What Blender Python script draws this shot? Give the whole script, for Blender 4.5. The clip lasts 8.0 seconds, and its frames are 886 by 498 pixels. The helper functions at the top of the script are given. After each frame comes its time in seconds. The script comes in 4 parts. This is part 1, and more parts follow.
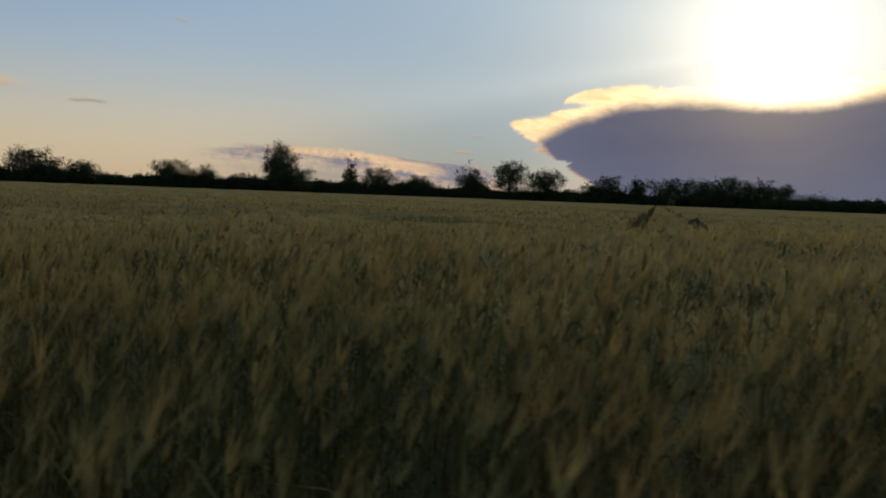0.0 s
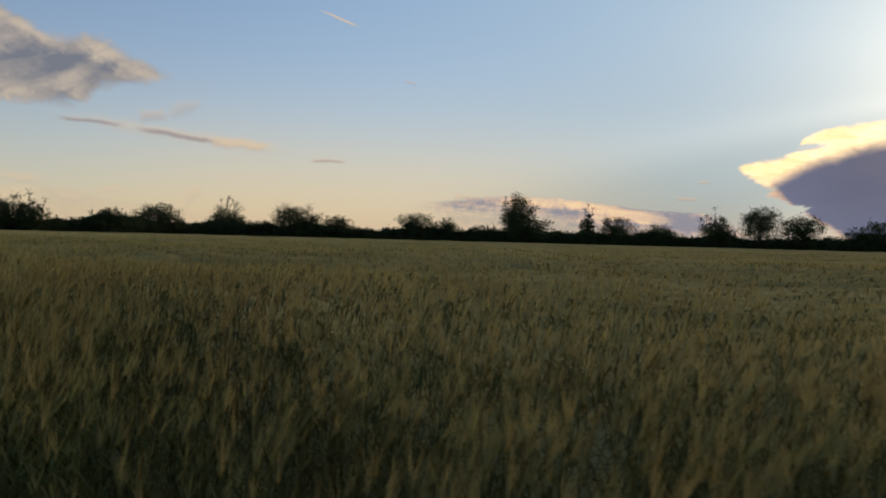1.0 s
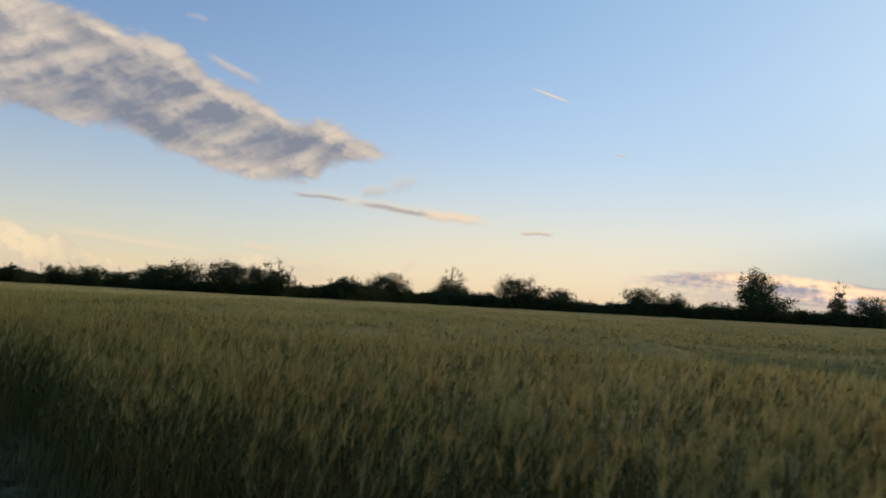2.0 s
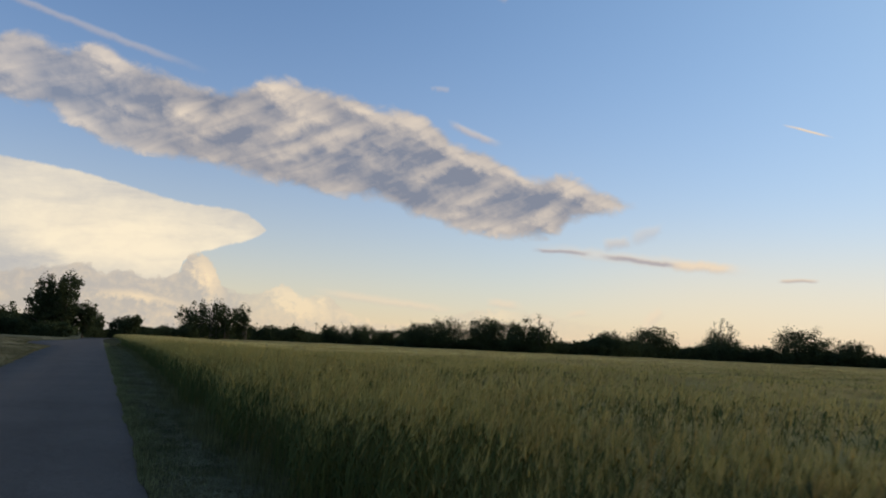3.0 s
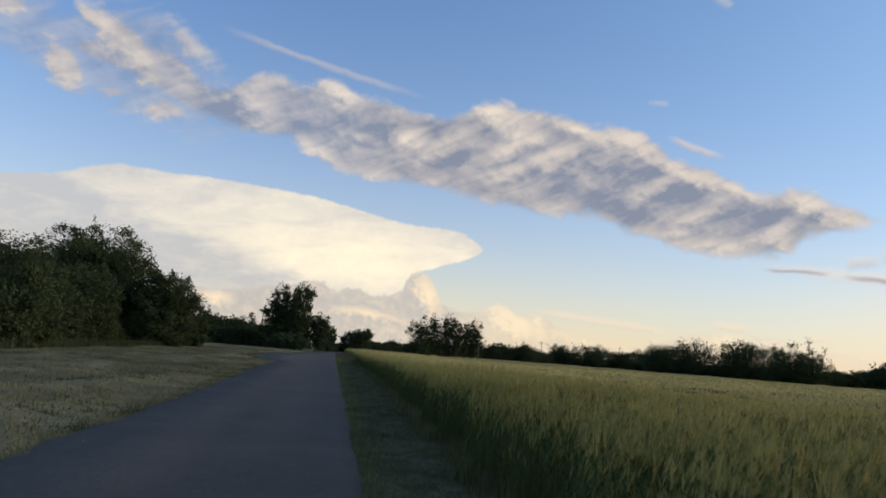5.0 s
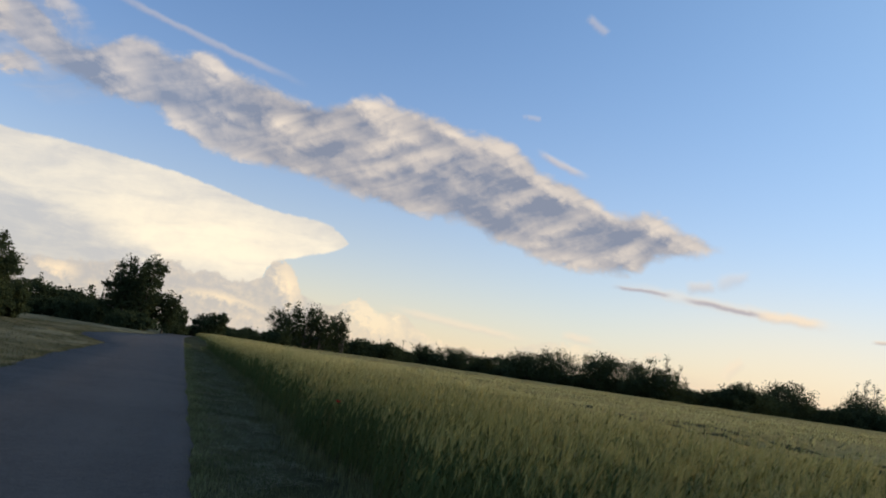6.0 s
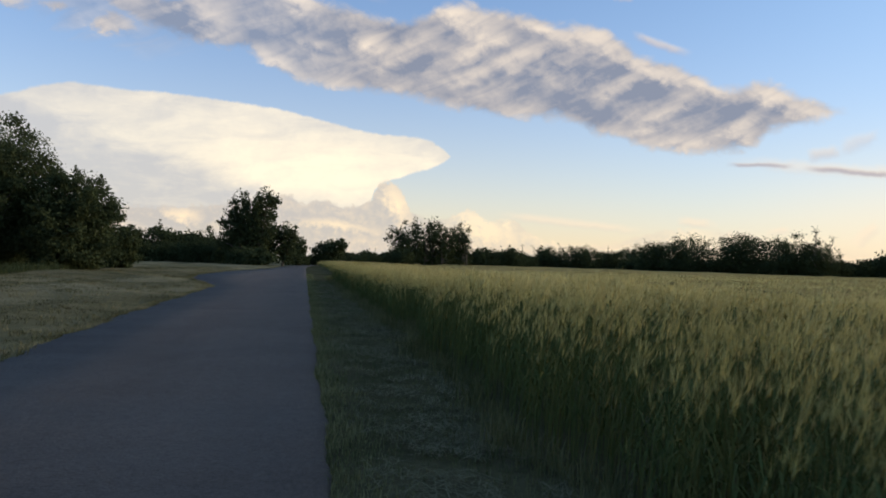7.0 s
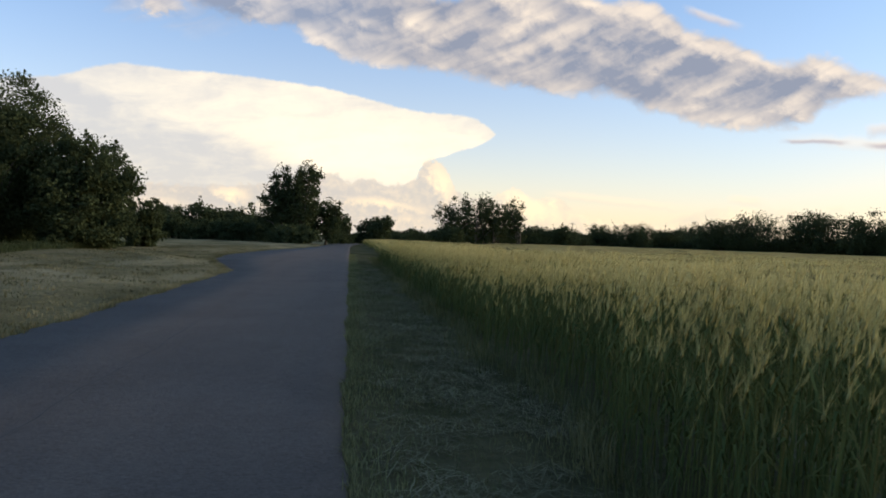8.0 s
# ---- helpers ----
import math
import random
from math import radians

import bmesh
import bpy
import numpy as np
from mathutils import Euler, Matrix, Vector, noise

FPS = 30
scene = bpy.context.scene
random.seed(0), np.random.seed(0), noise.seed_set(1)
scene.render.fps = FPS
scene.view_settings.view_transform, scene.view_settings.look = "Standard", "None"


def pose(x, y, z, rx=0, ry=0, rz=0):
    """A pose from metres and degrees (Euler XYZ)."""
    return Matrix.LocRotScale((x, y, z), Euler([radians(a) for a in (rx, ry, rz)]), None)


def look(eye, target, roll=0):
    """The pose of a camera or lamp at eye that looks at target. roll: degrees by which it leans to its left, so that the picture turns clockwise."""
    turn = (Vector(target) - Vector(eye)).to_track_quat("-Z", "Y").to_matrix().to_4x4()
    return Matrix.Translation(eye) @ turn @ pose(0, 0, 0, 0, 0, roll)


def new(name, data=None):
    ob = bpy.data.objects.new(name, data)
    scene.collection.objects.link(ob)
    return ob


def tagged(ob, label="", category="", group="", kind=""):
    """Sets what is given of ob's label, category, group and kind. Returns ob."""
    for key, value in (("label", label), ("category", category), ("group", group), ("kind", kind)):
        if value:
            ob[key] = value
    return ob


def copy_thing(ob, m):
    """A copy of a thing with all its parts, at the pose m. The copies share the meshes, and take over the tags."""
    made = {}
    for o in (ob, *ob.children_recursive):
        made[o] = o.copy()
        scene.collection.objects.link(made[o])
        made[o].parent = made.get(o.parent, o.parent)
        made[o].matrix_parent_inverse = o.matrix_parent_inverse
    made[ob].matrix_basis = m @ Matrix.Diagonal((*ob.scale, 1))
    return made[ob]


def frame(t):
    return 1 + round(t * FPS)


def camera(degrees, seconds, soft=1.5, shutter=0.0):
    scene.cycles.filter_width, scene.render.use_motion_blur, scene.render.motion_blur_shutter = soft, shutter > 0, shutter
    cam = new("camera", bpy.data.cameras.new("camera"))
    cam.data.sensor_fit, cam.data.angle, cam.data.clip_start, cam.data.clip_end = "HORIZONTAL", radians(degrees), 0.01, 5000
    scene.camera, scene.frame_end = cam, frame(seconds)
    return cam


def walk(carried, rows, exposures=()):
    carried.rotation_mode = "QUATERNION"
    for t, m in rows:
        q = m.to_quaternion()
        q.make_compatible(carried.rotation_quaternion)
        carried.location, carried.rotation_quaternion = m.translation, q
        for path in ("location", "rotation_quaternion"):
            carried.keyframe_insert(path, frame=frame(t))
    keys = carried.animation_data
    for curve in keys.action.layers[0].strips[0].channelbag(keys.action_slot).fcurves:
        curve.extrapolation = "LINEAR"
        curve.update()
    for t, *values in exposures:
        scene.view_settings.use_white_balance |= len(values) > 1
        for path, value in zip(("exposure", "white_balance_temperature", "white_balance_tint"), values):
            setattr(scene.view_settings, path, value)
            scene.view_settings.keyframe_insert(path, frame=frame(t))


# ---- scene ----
# ---------------------------------------------------------------- camera
cam = camera(58.6, 8.0, soft=1.8, shutter=0.04)
EYE = 1.3
# seconds, metres beside the road's edge, metres along the road, turn to the left, tilt up, lean
PATH = (
    (0.0, -0.45, 0.0, -71.83, -3.82, 2.17),
    (0.5, -0.449, 3.93, -64.07, -2.03, 3.49),
    (1.0, -0.447, 7.83, -55.91, -0.69, 1.5),
    (1.5, -0.446, 11.55, -50.28, 2.25, 1.63),
    (2.0, -0.444, 15.44, -40.76, 3.97, 3.11),
    (2.2, -0.444, 17.08, -36.47, 5.18, 3.1),
    (3.3, -0.441, 26.36, -18.44, 7.37, 2.23),
    (3.5, -0.44, 28.02, -15.22, 7.59, 2.09),
    (4.0, -0.417, 32.06, -8.58, 7.14, 3.06),
    (4.2, -0.408, 33.66, -7.07, 7.46, 3.06),
    (5.3, -0.359, 42.4, -8.61, 7.72, 5.76),
    (5.5, -0.35, 44.06, -10.94, 8.28, 6.47),
    (6.0, -0.3, 48.41, -17.11, 8.34, 8.34),
    (6.5, -0.25, 52.65, -15.24, 4.19, 4.83),
    (7.0, -0.18, 56.63, -9.93, 0.97, 1.78),
    (7.5, -0.08, 60.37, -3.78, 0.33, 0.18),
    (8.0, 0.02, 64.0, -6.73, -0.7, 1.92),
)


def eye_pose(x, y, turn, tilt, lean):
    a, b = radians(turn), radians(tilt)
    way = Vector((-math.sin(a) * math.cos(b), math.cos(a) * math.cos(b), math.sin(b)))
    return look((x, y, EYE), Vector((x, y, EYE)) + way * 10, lean)


walk(cam, [(t, eye_pose(*rest)) for t, *rest in PATH],
     exposures=((0, -0.82, 7050, 10), (0.5, -0.76, 7050, 10), (1.0, -0.58, 7000, 10), (1.5, -0.16, 6950, 10), (2.2, -0.20, 6850, 10), (3.5, -0.22, 6600, 10),
                (4.2, -0.10, 6550, 10), (5.5, -0.04, 6500, 10), (6.5, -0.03, 6500, 10), (7.0, 0.06, 6550, 10), (8.0, 0.27, 6700, 10)))

# ---------------------------------------------------------------- sun and sky
SUN_SIDE, SUN_HIGH = 94.0, 10.8   # degrees clockwise from the road's direction, and above the horizon
SKY = 0.15


class Val:
    """A socket that can be reckoned with."""

    def __init__(self, tree, socket):
        self.tree, self.socket = tree, socket

    def op(self, kind, *others, clamp=False):
        node = self.tree.nodes.new("ShaderNodeMath")
        node.operation, node.use_clamp = kind, clamp
        for slot, value in zip(node.inputs, (self, *others)):
            if isinstance(value, Val):
                self.tree.links.new(value.socket, slot)
            else:
                slot.default_value = value
        return Val(self.tree, node.outputs[0])

    def __add__(self, o): return self.op("ADD", o)
    def __sub__(self, o): return self.op("SUBTRACT", o)
    def __mul__(self, o): return self.op("MULTIPLY", o)
    def __truediv__(self, o): return self.op("DIVIDE", o)
    def __radd__(self, o): return self.op("ADD", o)
    def __rmul__(self, o): return self.op("MULTIPLY", o)
    def __rsub__(self, o): return (self * -1.0).op("ADD", o)
    def least(self, o): return self.op("MINIMUM", o)
    def most(self, o): return self.op("MAXIMUM", o)
    def power(self, o): return self.op("POWER", o)

    def step(self, low, high):
        """0 below low, 1 above high, smooth between."""
        node = self.tree.nodes.new("ShaderNodeMapRange")
        node.interpolation_type = "SMOOTHSTEP"
        node.inputs["From Min"].default_value, node.inputs["From Max"].default_value = low, high
        self.tree.links.new(self.socket, node.inputs["Value"])
        return Val(self.tree, node.outputs["Result"])

    def along(self, points):
        """A smooth curve through (place, value) pairs."""
        lo, hi = points[0][0], points[-1][0]
        top = max(v for _, v in points) + 1e-6
        node = self.tree.nodes.new("ShaderNodeFloatCurve")
        curve = node.mapping.curves[0]
        for k, (p, v) in enumerate(points):
            spot = ((p - lo) / (hi - lo), v / top)
            if k == 0:
                curve.points[0].location = spot
            elif k == len(points) - 1:
                curve.points[len(curve.points) - 1].location = spot
            else:
                curve.points.new(*spot)
        node.mapping.update()
        self.tree.links.new(((self - lo) * (1.0 / (hi - lo))).op("ADD", 0.0, clamp=True).socket, node.inputs["Value"])
        return Val(self.tree, node.outputs[0]) * top


def joined(tree, x, y, z=0.0):
    node = tree.nodes.new("ShaderNodeCombineXYZ")
    for slot, value in zip(node.inputs, (x, y, z)):
        if isinstance(value, Val):
            tree.links.new(value.socket, slot)
        else:
            slot.default_value = value
    return node.outputs[0]


def grain(tree, vector, scale, detail=4.0, rough=0.55, warp=0.0):
    """Noise about nought, mostly from -0.3 to 0.3."""
    node = tree.nodes.new("ShaderNodeTexNoise")
    node.inputs["Scale"].default_value = scale
    node.inputs["Detail"].default_value = detail
    node.inputs["Roughness"].default_value = rough
    node.inputs["Distortion"].default_value = warp
    tree.links.new(vector, node.inputs["Vector"])
    return Val(tree, node.outputs[0]) - 0.5


def blend(tree, share, one, two):
    """Colour one where share is 0, two where it is 1."""
    node = tree.nodes.new("ShaderNodeMix")
    node.data_type = "RGBA"
    node.clamp_factor = True
    for slot, value in ((node.inputs[0], share), (node.inputs[6], one), (node.inputs[7], two)):
        if isinstance(value, Val):
            tree.links.new(value.socket, slot)
        elif isinstance(value, (tuple, list)):
            slot.default_value = (*value[:3], 1.0)
        elif isinstance(value, float):
            slot.default_value = value
        else:
            tree.links.new(value, slot)
    return node.outputs[2]


def blobs(tree, vector, rows):
    """Soft spots added up: side, height, half length, half width, slant in degrees, amount."""
    total = None
    for s0, h0, long, wide, slant, much in rows:
        place = tree.nodes.new("ShaderNodeMapping")
        place.vector_type = "TEXTURE"
        place.inputs["Location"].default_value = (s0, h0, 0.0)
        place.inputs["Rotation"].default_value = (0.0, 0.0, radians(slant))
        place.inputs["Scale"].default_value = (long, wide, 1.0)
        tree.links.new(vector, place.inputs["Vector"])
        spot = tree.nodes.new("ShaderNodeTexGradient")
        spot.gradient_type = "SPHERICAL"
        tree.links.new(place.outputs[0], spot.inputs["Vector"])
        one = Val(tree, spot.outputs["Fac"])
        total = one * much if total is None else one.op("MULTIPLY_ADD", much, total)
    return total


def lit(r, g, b):
    """A cloud's brightness, beside the sky texture's."""
    return (r / SKY, g / SKY, b / SKY)


def make_sky():
    world = bpy.data.worlds.new("evening_sky")
    world.use_nodes = True
    scene.world = world
    tree = world.node_tree
    tree.nodes.clear()
    out = tree.nodes.new("ShaderNodeOutputWorld")
    back = tree.nodes.new("ShaderNodeBackground")
    back.inputs["Strength"].default_value = SKY
    sky = tree.nodes.new("ShaderNodeTexSky")
    sky.sky_type = "NISHITA"
    sky.sun_disc = False
    sky.sun_elevation, sky.sun_rotation = radians(SUN_HIGH), radians(SUN_SIDE)
    sky.air_density, sky.dust_density, sky.ozone_density = 1.0, 0.3, 2.0
    where = tree.nodes.new("ShaderNodeTexCoord")
    split = tree.nodes.new("ShaderNodeSeparateXYZ")
    tree.links.new(where.outputs["Generated"], split.inputs[0])
    x, y, z = (Val(tree, s) for s in split.outputs)
    side = x.op("ARCTAN2", y) * 57.29578
    high = z.op("ARCSINE") * 57.29578
    flat = joined(tree, side, high)

    cool = tree.nodes.new("ShaderNodeMix")
    cool.data_type, cool.blend_type = "RGBA", "MULTIPLY"
    cool.inputs[0].default_value = 1.0
    tree.links.new(sky.outputs[0], cool.inputs[6])
    cool.inputs[7].default_value = (1.03, 1.26, 1.60, 1.0)
    colour = cool.outputs[2]
    # distance from the sun, in degrees
    a, b = radians(SUN_SIDE), radians(SUN_HIGH)
    toward = (math.sin(a) * math.cos(b), math.cos(a) * math.cos(b), math.sin(b))
    off = ((x * toward[0] + y * toward[1] + z * toward[2]).least(1.0)).op("ARCCOSINE") * 57.29578

    # thin high veil that evens the sky out towards the sun
    colour = blend(tree, ((off * (1.0 / 46.0)).power(2.0) * -1.0).op("EXPONENT") * 0.84, colour, lit(0.475, 0.715, 0.92))

    fine = grain(tree, flat, 0.55, 6.0, 0.6, 0.3)
    tiny = grain(tree, flat, 1.7, 5.0, 0.6, 0.2)
    wide = grain(tree, joined(tree, side * 0.35, high * 1.2, 3.0), 0.35, 4.0, 0.55)

    # pale warm haze along the horizon
    haze = (high * -0.14).op("EXPONENT") * (0.80 - side.step(62.0, 84.0) * 0.08)
    haze = haze * high.step(-3.0, -0.5)
    colour = blend(tree, haze, colour, blend(tree, side.step(52.0, 76.0) * (1.0 - high.step(3.0, 8.0) * 0.6), lit(1.02, 0.735, 0.475), lit(0.54, 0.45, 0.41)))

    colour = blend(tree, (high.most(0.0) * -0.8).op("EXPONENT") * side.step(15.0, 50.0) * 0.5, colour, lit(0.70, 0.51, 0.46))

    gold = (((high - 3.2).op("ABSOLUTE") * 0.24).power(2.0) * -1.0).op("EXPONENT") * side.step(26.0, 44.0) * (1.0 - side.step(58.0, 76.0))
    colour = blend(tree, gold * 0.32, colour, lit(1.12, 0.86, 0.54))

    # shafts of shade that the thunderhead throws across the haze
    ray = (SUN_HIGH - high).op("ARCTAN2", (SUN_SIDE - side).most(1.0)) * 57.29578
    shade = (ray.step(-12.0, 3.0) * (1.0 - ray.step(3.0, 11.0)) * 0.22 + ray.step(8.0, 16.0) * (1.0 - ray.step(22.0, 38.0)) * 0.55) * side.step(46.0, 78.0) * (1.0 - side.step(86.0, 94.0))
    dim = tree.nodes.new("ShaderNodeMix")
    dim.data_type, dim.blend_type = "RGBA", "MULTIPLY"
    tree.links.new(shade.socket, dim.inputs[0])
    tree.links.new(colour, dim.inputs[6])
    dim.inputs[7].default_value = (0.60, 0.68, 0.76, 1.0)
    colour = dim.outputs[2]

    # low bank of far cumulus under the anvil
    bank_top = side.along(((-60, 3.0), (-30, 3.4), (-12, 3.2), (-8, 3.4), (-3, 4.2), (-1.0, 4.5), (-0.2, 3.8), (0.7, 4.25), (1.8, 4.1), (2.7, 3.85), (3.9, 4.05), (4.6, 4.4),
                           (5.0, 5.1), (5.6, 5.8), (6.4, 5.5), (7.2, 4.5), (7.7, 3.5), (9.0, 3.2), (11.0, 3.7), (11.9, 3.9), (13.2, 3.1), (14.5, 3.3), (16, 2.4), (20, 1.6), (27.5, 2.9), (33, 2.2), (45, 1.0), (60, 0.6)))
    bank = (bank_top - high + tiny * 1.1 + fine * 0.35).step(-0.1, 0.25) * (1.0 - side.step(16.0, 40.0) * 0.8) * (1.0 - side.step(7.0, 10.0) * 0.35)
    ledge = grain(tree, joined(tree, side * 0.3 + 4.0, high * 1.1, 7.0), 0.8, 5.0, 0.6, 0.4)
    curl = joined(tree, side + tiny * 1.6 + fine * 0.8, high + fine * 1.0 + tiny * 0.8)
    towers = blobs(tree, curl, ((6.6, 4.1, 2.4, 1.0, -62, 0.9), (12.6, 2.7, 2.6, 1.0, -28, 1.1), (2.3, 2.4, 3.8, 0.46, -6, 0.7), (-8.4, 2.7, 1.6, 0.7, -8, 0.9), (14.5, 3.0, 1.7, 0.6, -75, 0.6),
                                (-13.2, 1.7, 2.7, 0.9, 0, 0.35), (4.2, 1.4, 3.1, 0.9, 7, 0.25), (19.0, 1.9, 5.0, 0.8, -3, 0.5), (27.5, 2.4, 2.0, 1.0, -8, 0.6)))
    bank_light = (towers + ledge * 0.7 + tiny * 0.8 + fine * 0.4 + side.step(7.0, 12.0) * 0.30).op("ADD", 0.06, clamp=True)
    bank_colour = blend(tree, bank_light, lit(0.585, 0.545, 0.505), lit(1.14, 0.90, 0.60))

    # the anvil of the thunderhead, lit by the low sun
    anvil_top = side.along(((-60, 6.0), (-45, 7.2), (-30, 8.4), (-22.8, 9.3), (-19.2, 9.95), (-17.4, 10.65), (-15.4, 11.05), (-12.6, 11.0), (-9.0, 11.0), (-5.1, 10.8),
                            (-1.1, 10.37), (1.9, 9.75), (4.8, 9.2), (8.2, 9.0), (9.4, 8.5), (10.3, 7.75), (10.9, 6.9)))
    anvil_low = side.along(((-60, 0.0), (-14, 0.5), (-12, 1.0), (-8, 2.0), (-3.7, 2.6), (-0.9, 2.6), (4.0, 3.2), (4.8, 5.0), (5.9, 5.75), (7.7, 6.37), (9.7, 7.1), (10.3, 7.6), (10.9, 8.0)))
    anvil = (anvil_top - high + tiny * 0.25 + fine * 0.25).step(0.0, 0.25) * (high - anvil_low + fine * 0.35 + tiny * 0.2).step(-0.08, 0.16) * side.step(-70.0, -25.0)
    heart = (1.0 - (((side - 0.5) * 0.085).power(2.0) + ((high - 6.2) * 0.30).power(2.0)).op("SQRT")).step(-0.2, 1.0)
    streak = grain(tree, joined(tree, side * 0.28 + high * 0.25, high * 0.9 - side * 0.12, 8.0), 0.9, 5.0, 0.6, 0.4)
    fold = (high - 9.4 + (side + 18.0) * 0.317 + streak * 1.6 + fine * 0.3).step(-1.3, 0.9) * side.step(-30.0, -6.0)
    thin = (anvil_top - high).step(0.0, 1.6)
    anvil_light = (fold * 0.56 + heart * 0.36 + streak * 1.05 + fine * 0.35 + tiny * 0.15 - (1.0 - thin) * 0.10).op("ADD", 0.02, clamp=True)
    anvil_colour = blend(tree, anvil_light, lit(0.60, 0.585, 0.58), lit(1.13, 0.99, 0.75))
    colour = blend(tree, anvil * (0.86 + heart * 0.12), colour, anvil_colour)
    colour = blend(tree, bank * 0.9, colour, bank_colour)

    # the long rolled cloud above it
    roll_top = side.along(((-40, 24.0), (-26, 22.0), (-20.8, 20.4), (-16.8, 21.2), (-13.5, 21.0), (-9.8, 18.2), (-6.5, 18.8), (-4.0, 18.2), (-1.9, 18.7), (0.1, 18.0), (2.5, 17.75), (5.4, 17.15), (7.9, 17.3), (9.6, 18.1),
                           (13.2, 17.4), (15.3, 17.2), (17.7, 16.55), (20.6, 16.25), (22.3, 15.4), (24.0, 14.1), (26.0, 13.65), (27.7, 12.8), (30.0, 12.0), (31.6, 12.2), (33.1, 11.7), (34.6, 11.0), (36.2, 10.4), (37.5, 9.8)))
    roll_low = side.along(((-40, 19.0), (-26, 17.2), (-20.2, 15.8), (-17.5, 15.0), (-14.0, 14.0), (-10.0, 13.7), (-4.3, 14.2), (-2.8, 13.2), (-0.7, 12.5),
                           (2.1, 12.1), (5.8, 11.95), (9.9, 11.2), (14.1, 10.6), (18.3, 10.5), (20.4, 9.6), (22.4, 9.2), (24.9, 8.4), (27.7, 8.2), (31.0, 8.4), (32.2, 9.4), (34.2, 9.8), (36.2, 10.15), (37.5, 10.3)))
    depth = (roll_top - high).least(high - roll_low - side.step(6.0, 14.0) * 0.40)
    torn = 1.0 - side.step(-15.0, -5.0)
    lump = grain(tree, joined(tree, side * 0.46 + high * 0.3, high * 1.05 + side * 0.16, 5.0), 0.46, 4.0, 0.5, 0.5)
    frayed = grain(tree, joined(tree, side * 0.9 + high * 0.3, high * 1.2, 9.0), 0.8, 4.0, 0.55, 0.5)
    comb = grain(tree, joined(tree, side * 0.30 + high * 0.14, high * 1.25 - side * 0.55, 4.0), 0.8, 2.5, 0.5, 0.6)
    bent = joined(tree, side + fine * 1.7 + lump * 1.4 + tiny * 0.9, high + frayed * 1.1 + lump * 0.9 + tiny * 0.55)
    # sunlit folds of the torn end, of the ribs and of the lower fringe, and the hollows between them
    puffs = blobs(tree, bent, ((-15.1, 17.9, 2.6, 1.4, -62, 0.5), (-19.9, 16.6, 2.9, 1.5, -57, 0.75), (-17.8, 19.8, 3.2, 1.4, -32, 0.75), (-15.5, 17.9, 3.7, 1.7, -33, 0.6), (-11.9, 19.3, 4.6, 1.7, -37, 0.6),
                               (-16.8, 15.5, 2.0, 0.9, -3, 0.5), (-13.1, 15.0, 2.4, 1.05, -4, 0.75), (-24.0, 20.0, 3.2, 1.5, -35, 0.7), (-28.5, 21.5, 4.0, 1.6, -20, 0.7), (-21.5, 23.0, 3.0, 1.1, -35, 0.5)))
    lobes = blobs(tree, bent, ((-7.2, 16.4, 3.1, 1.8, -35, 0.65), (-6.5, 18.2, 2.2, 0.8, 3, 0.4), (-1.0, 18.0, 2.1, 0.95, -22, 0.75), (-2.3, 13.5, 3.4, 0.95, -28, 0.9), (0.4, 15.0, 1.8, 0.6, -12, 0.55),
                               (4.1, 15.3, 1.9, 1.0, 9, 1.0), (1.7, 12.4, 2.3, 0.7, 0, 0.5), (7.4, 15.4, 3.5, 1.2, 37, 0.55), (5.5, 14.2, 1.6, 0.8, 20, 0.4)))
    ribs = blobs(tree, bent, ((10.0, 17.7, 2.2, 0.8, -14, 0.75), (12.2, 16.7, 3.0, 1.3, -21, 0.85), (12.4, 15.5, 2.4, 1.0, 18, 0.7), (16.7, 16.6, 2.3, 0.6, -17, 0.75), (15.0, 14.8, 3.7, 0.95, 20, 0.7),
                              (19.9, 15.8, 2.9, 1.2, -2, 0.8), (18.3, 14.3, 3.3, 0.7, 14, 0.6), (22.6, 14.5, 2.6, 0.8, -30, 0.75), (22.3, 12.8, 3.0, 0.7, 20, 0.65), (25.9, 13.2, 2.8, 0.6, -11, 0.75),
                              (25.2, 10.8, 3.1, 0.7, 30, 0.65), (28.9, 12.2, 2.1, 0.6, -19, 0.65), (32.4, 11.7, 1.8, 0.65, -18, 0.75), (30.5, 10.2, 2.5, 0.6, 21, 0.65), (34.8, 10.5, 2.1, 0.6, -11, 0.7)))
    fringe = blobs(tree, bent, ((14.5, 10.8, 2.4, 0.7, 2, 0.5), (12.0, 11.6, 5.1, 0.95, -1, 0.3), (21.8, 9.6, 1.7, 0.6, 1, 0.5), (26.1, 8.8, 3.0, 0.75, 4, 0.6), (30.8, 9.1, 1.9, 0.9, -27, 0.65), (11.7, 13.4, 1.6, 0.8, 20, 0.3)))
    hollows = blobs(tree, bent, ((-9.5, 15.6, 3.0, 1.6, -27, 0.35), (0.4, 15.5, 9.1, 1.7, 3, 0.35), (9.9, 16.3, 2.4, 0.95, -17, 0.45), (6.9, 13.8, 4.4, 1.3, -20, 0.3), (13.0, 15.0, 3.1, 0.72, 24, 0.45),
                                 (17.4, 13.9, 3.3, 0.75, 16, 0.45), (20.8, 13.0, 3.3, 0.75, 15, 0.5), (23.9, 12.2, 3.8, 0.8, 23, 0.55), (27.1, 11.0, 3.1, 0.8, 32, 0.55), (30.1, 10.7, 3.3, 0.7, 24, 0.55),
                                 (32.9, 10.6, 2.5, 0.55, -8, 0.5), (19.8, 11.2, 4.7, 1.8, -26, 0.4), (-3.7, 17.0, 3.2, 1.6, -27, 0.2)))
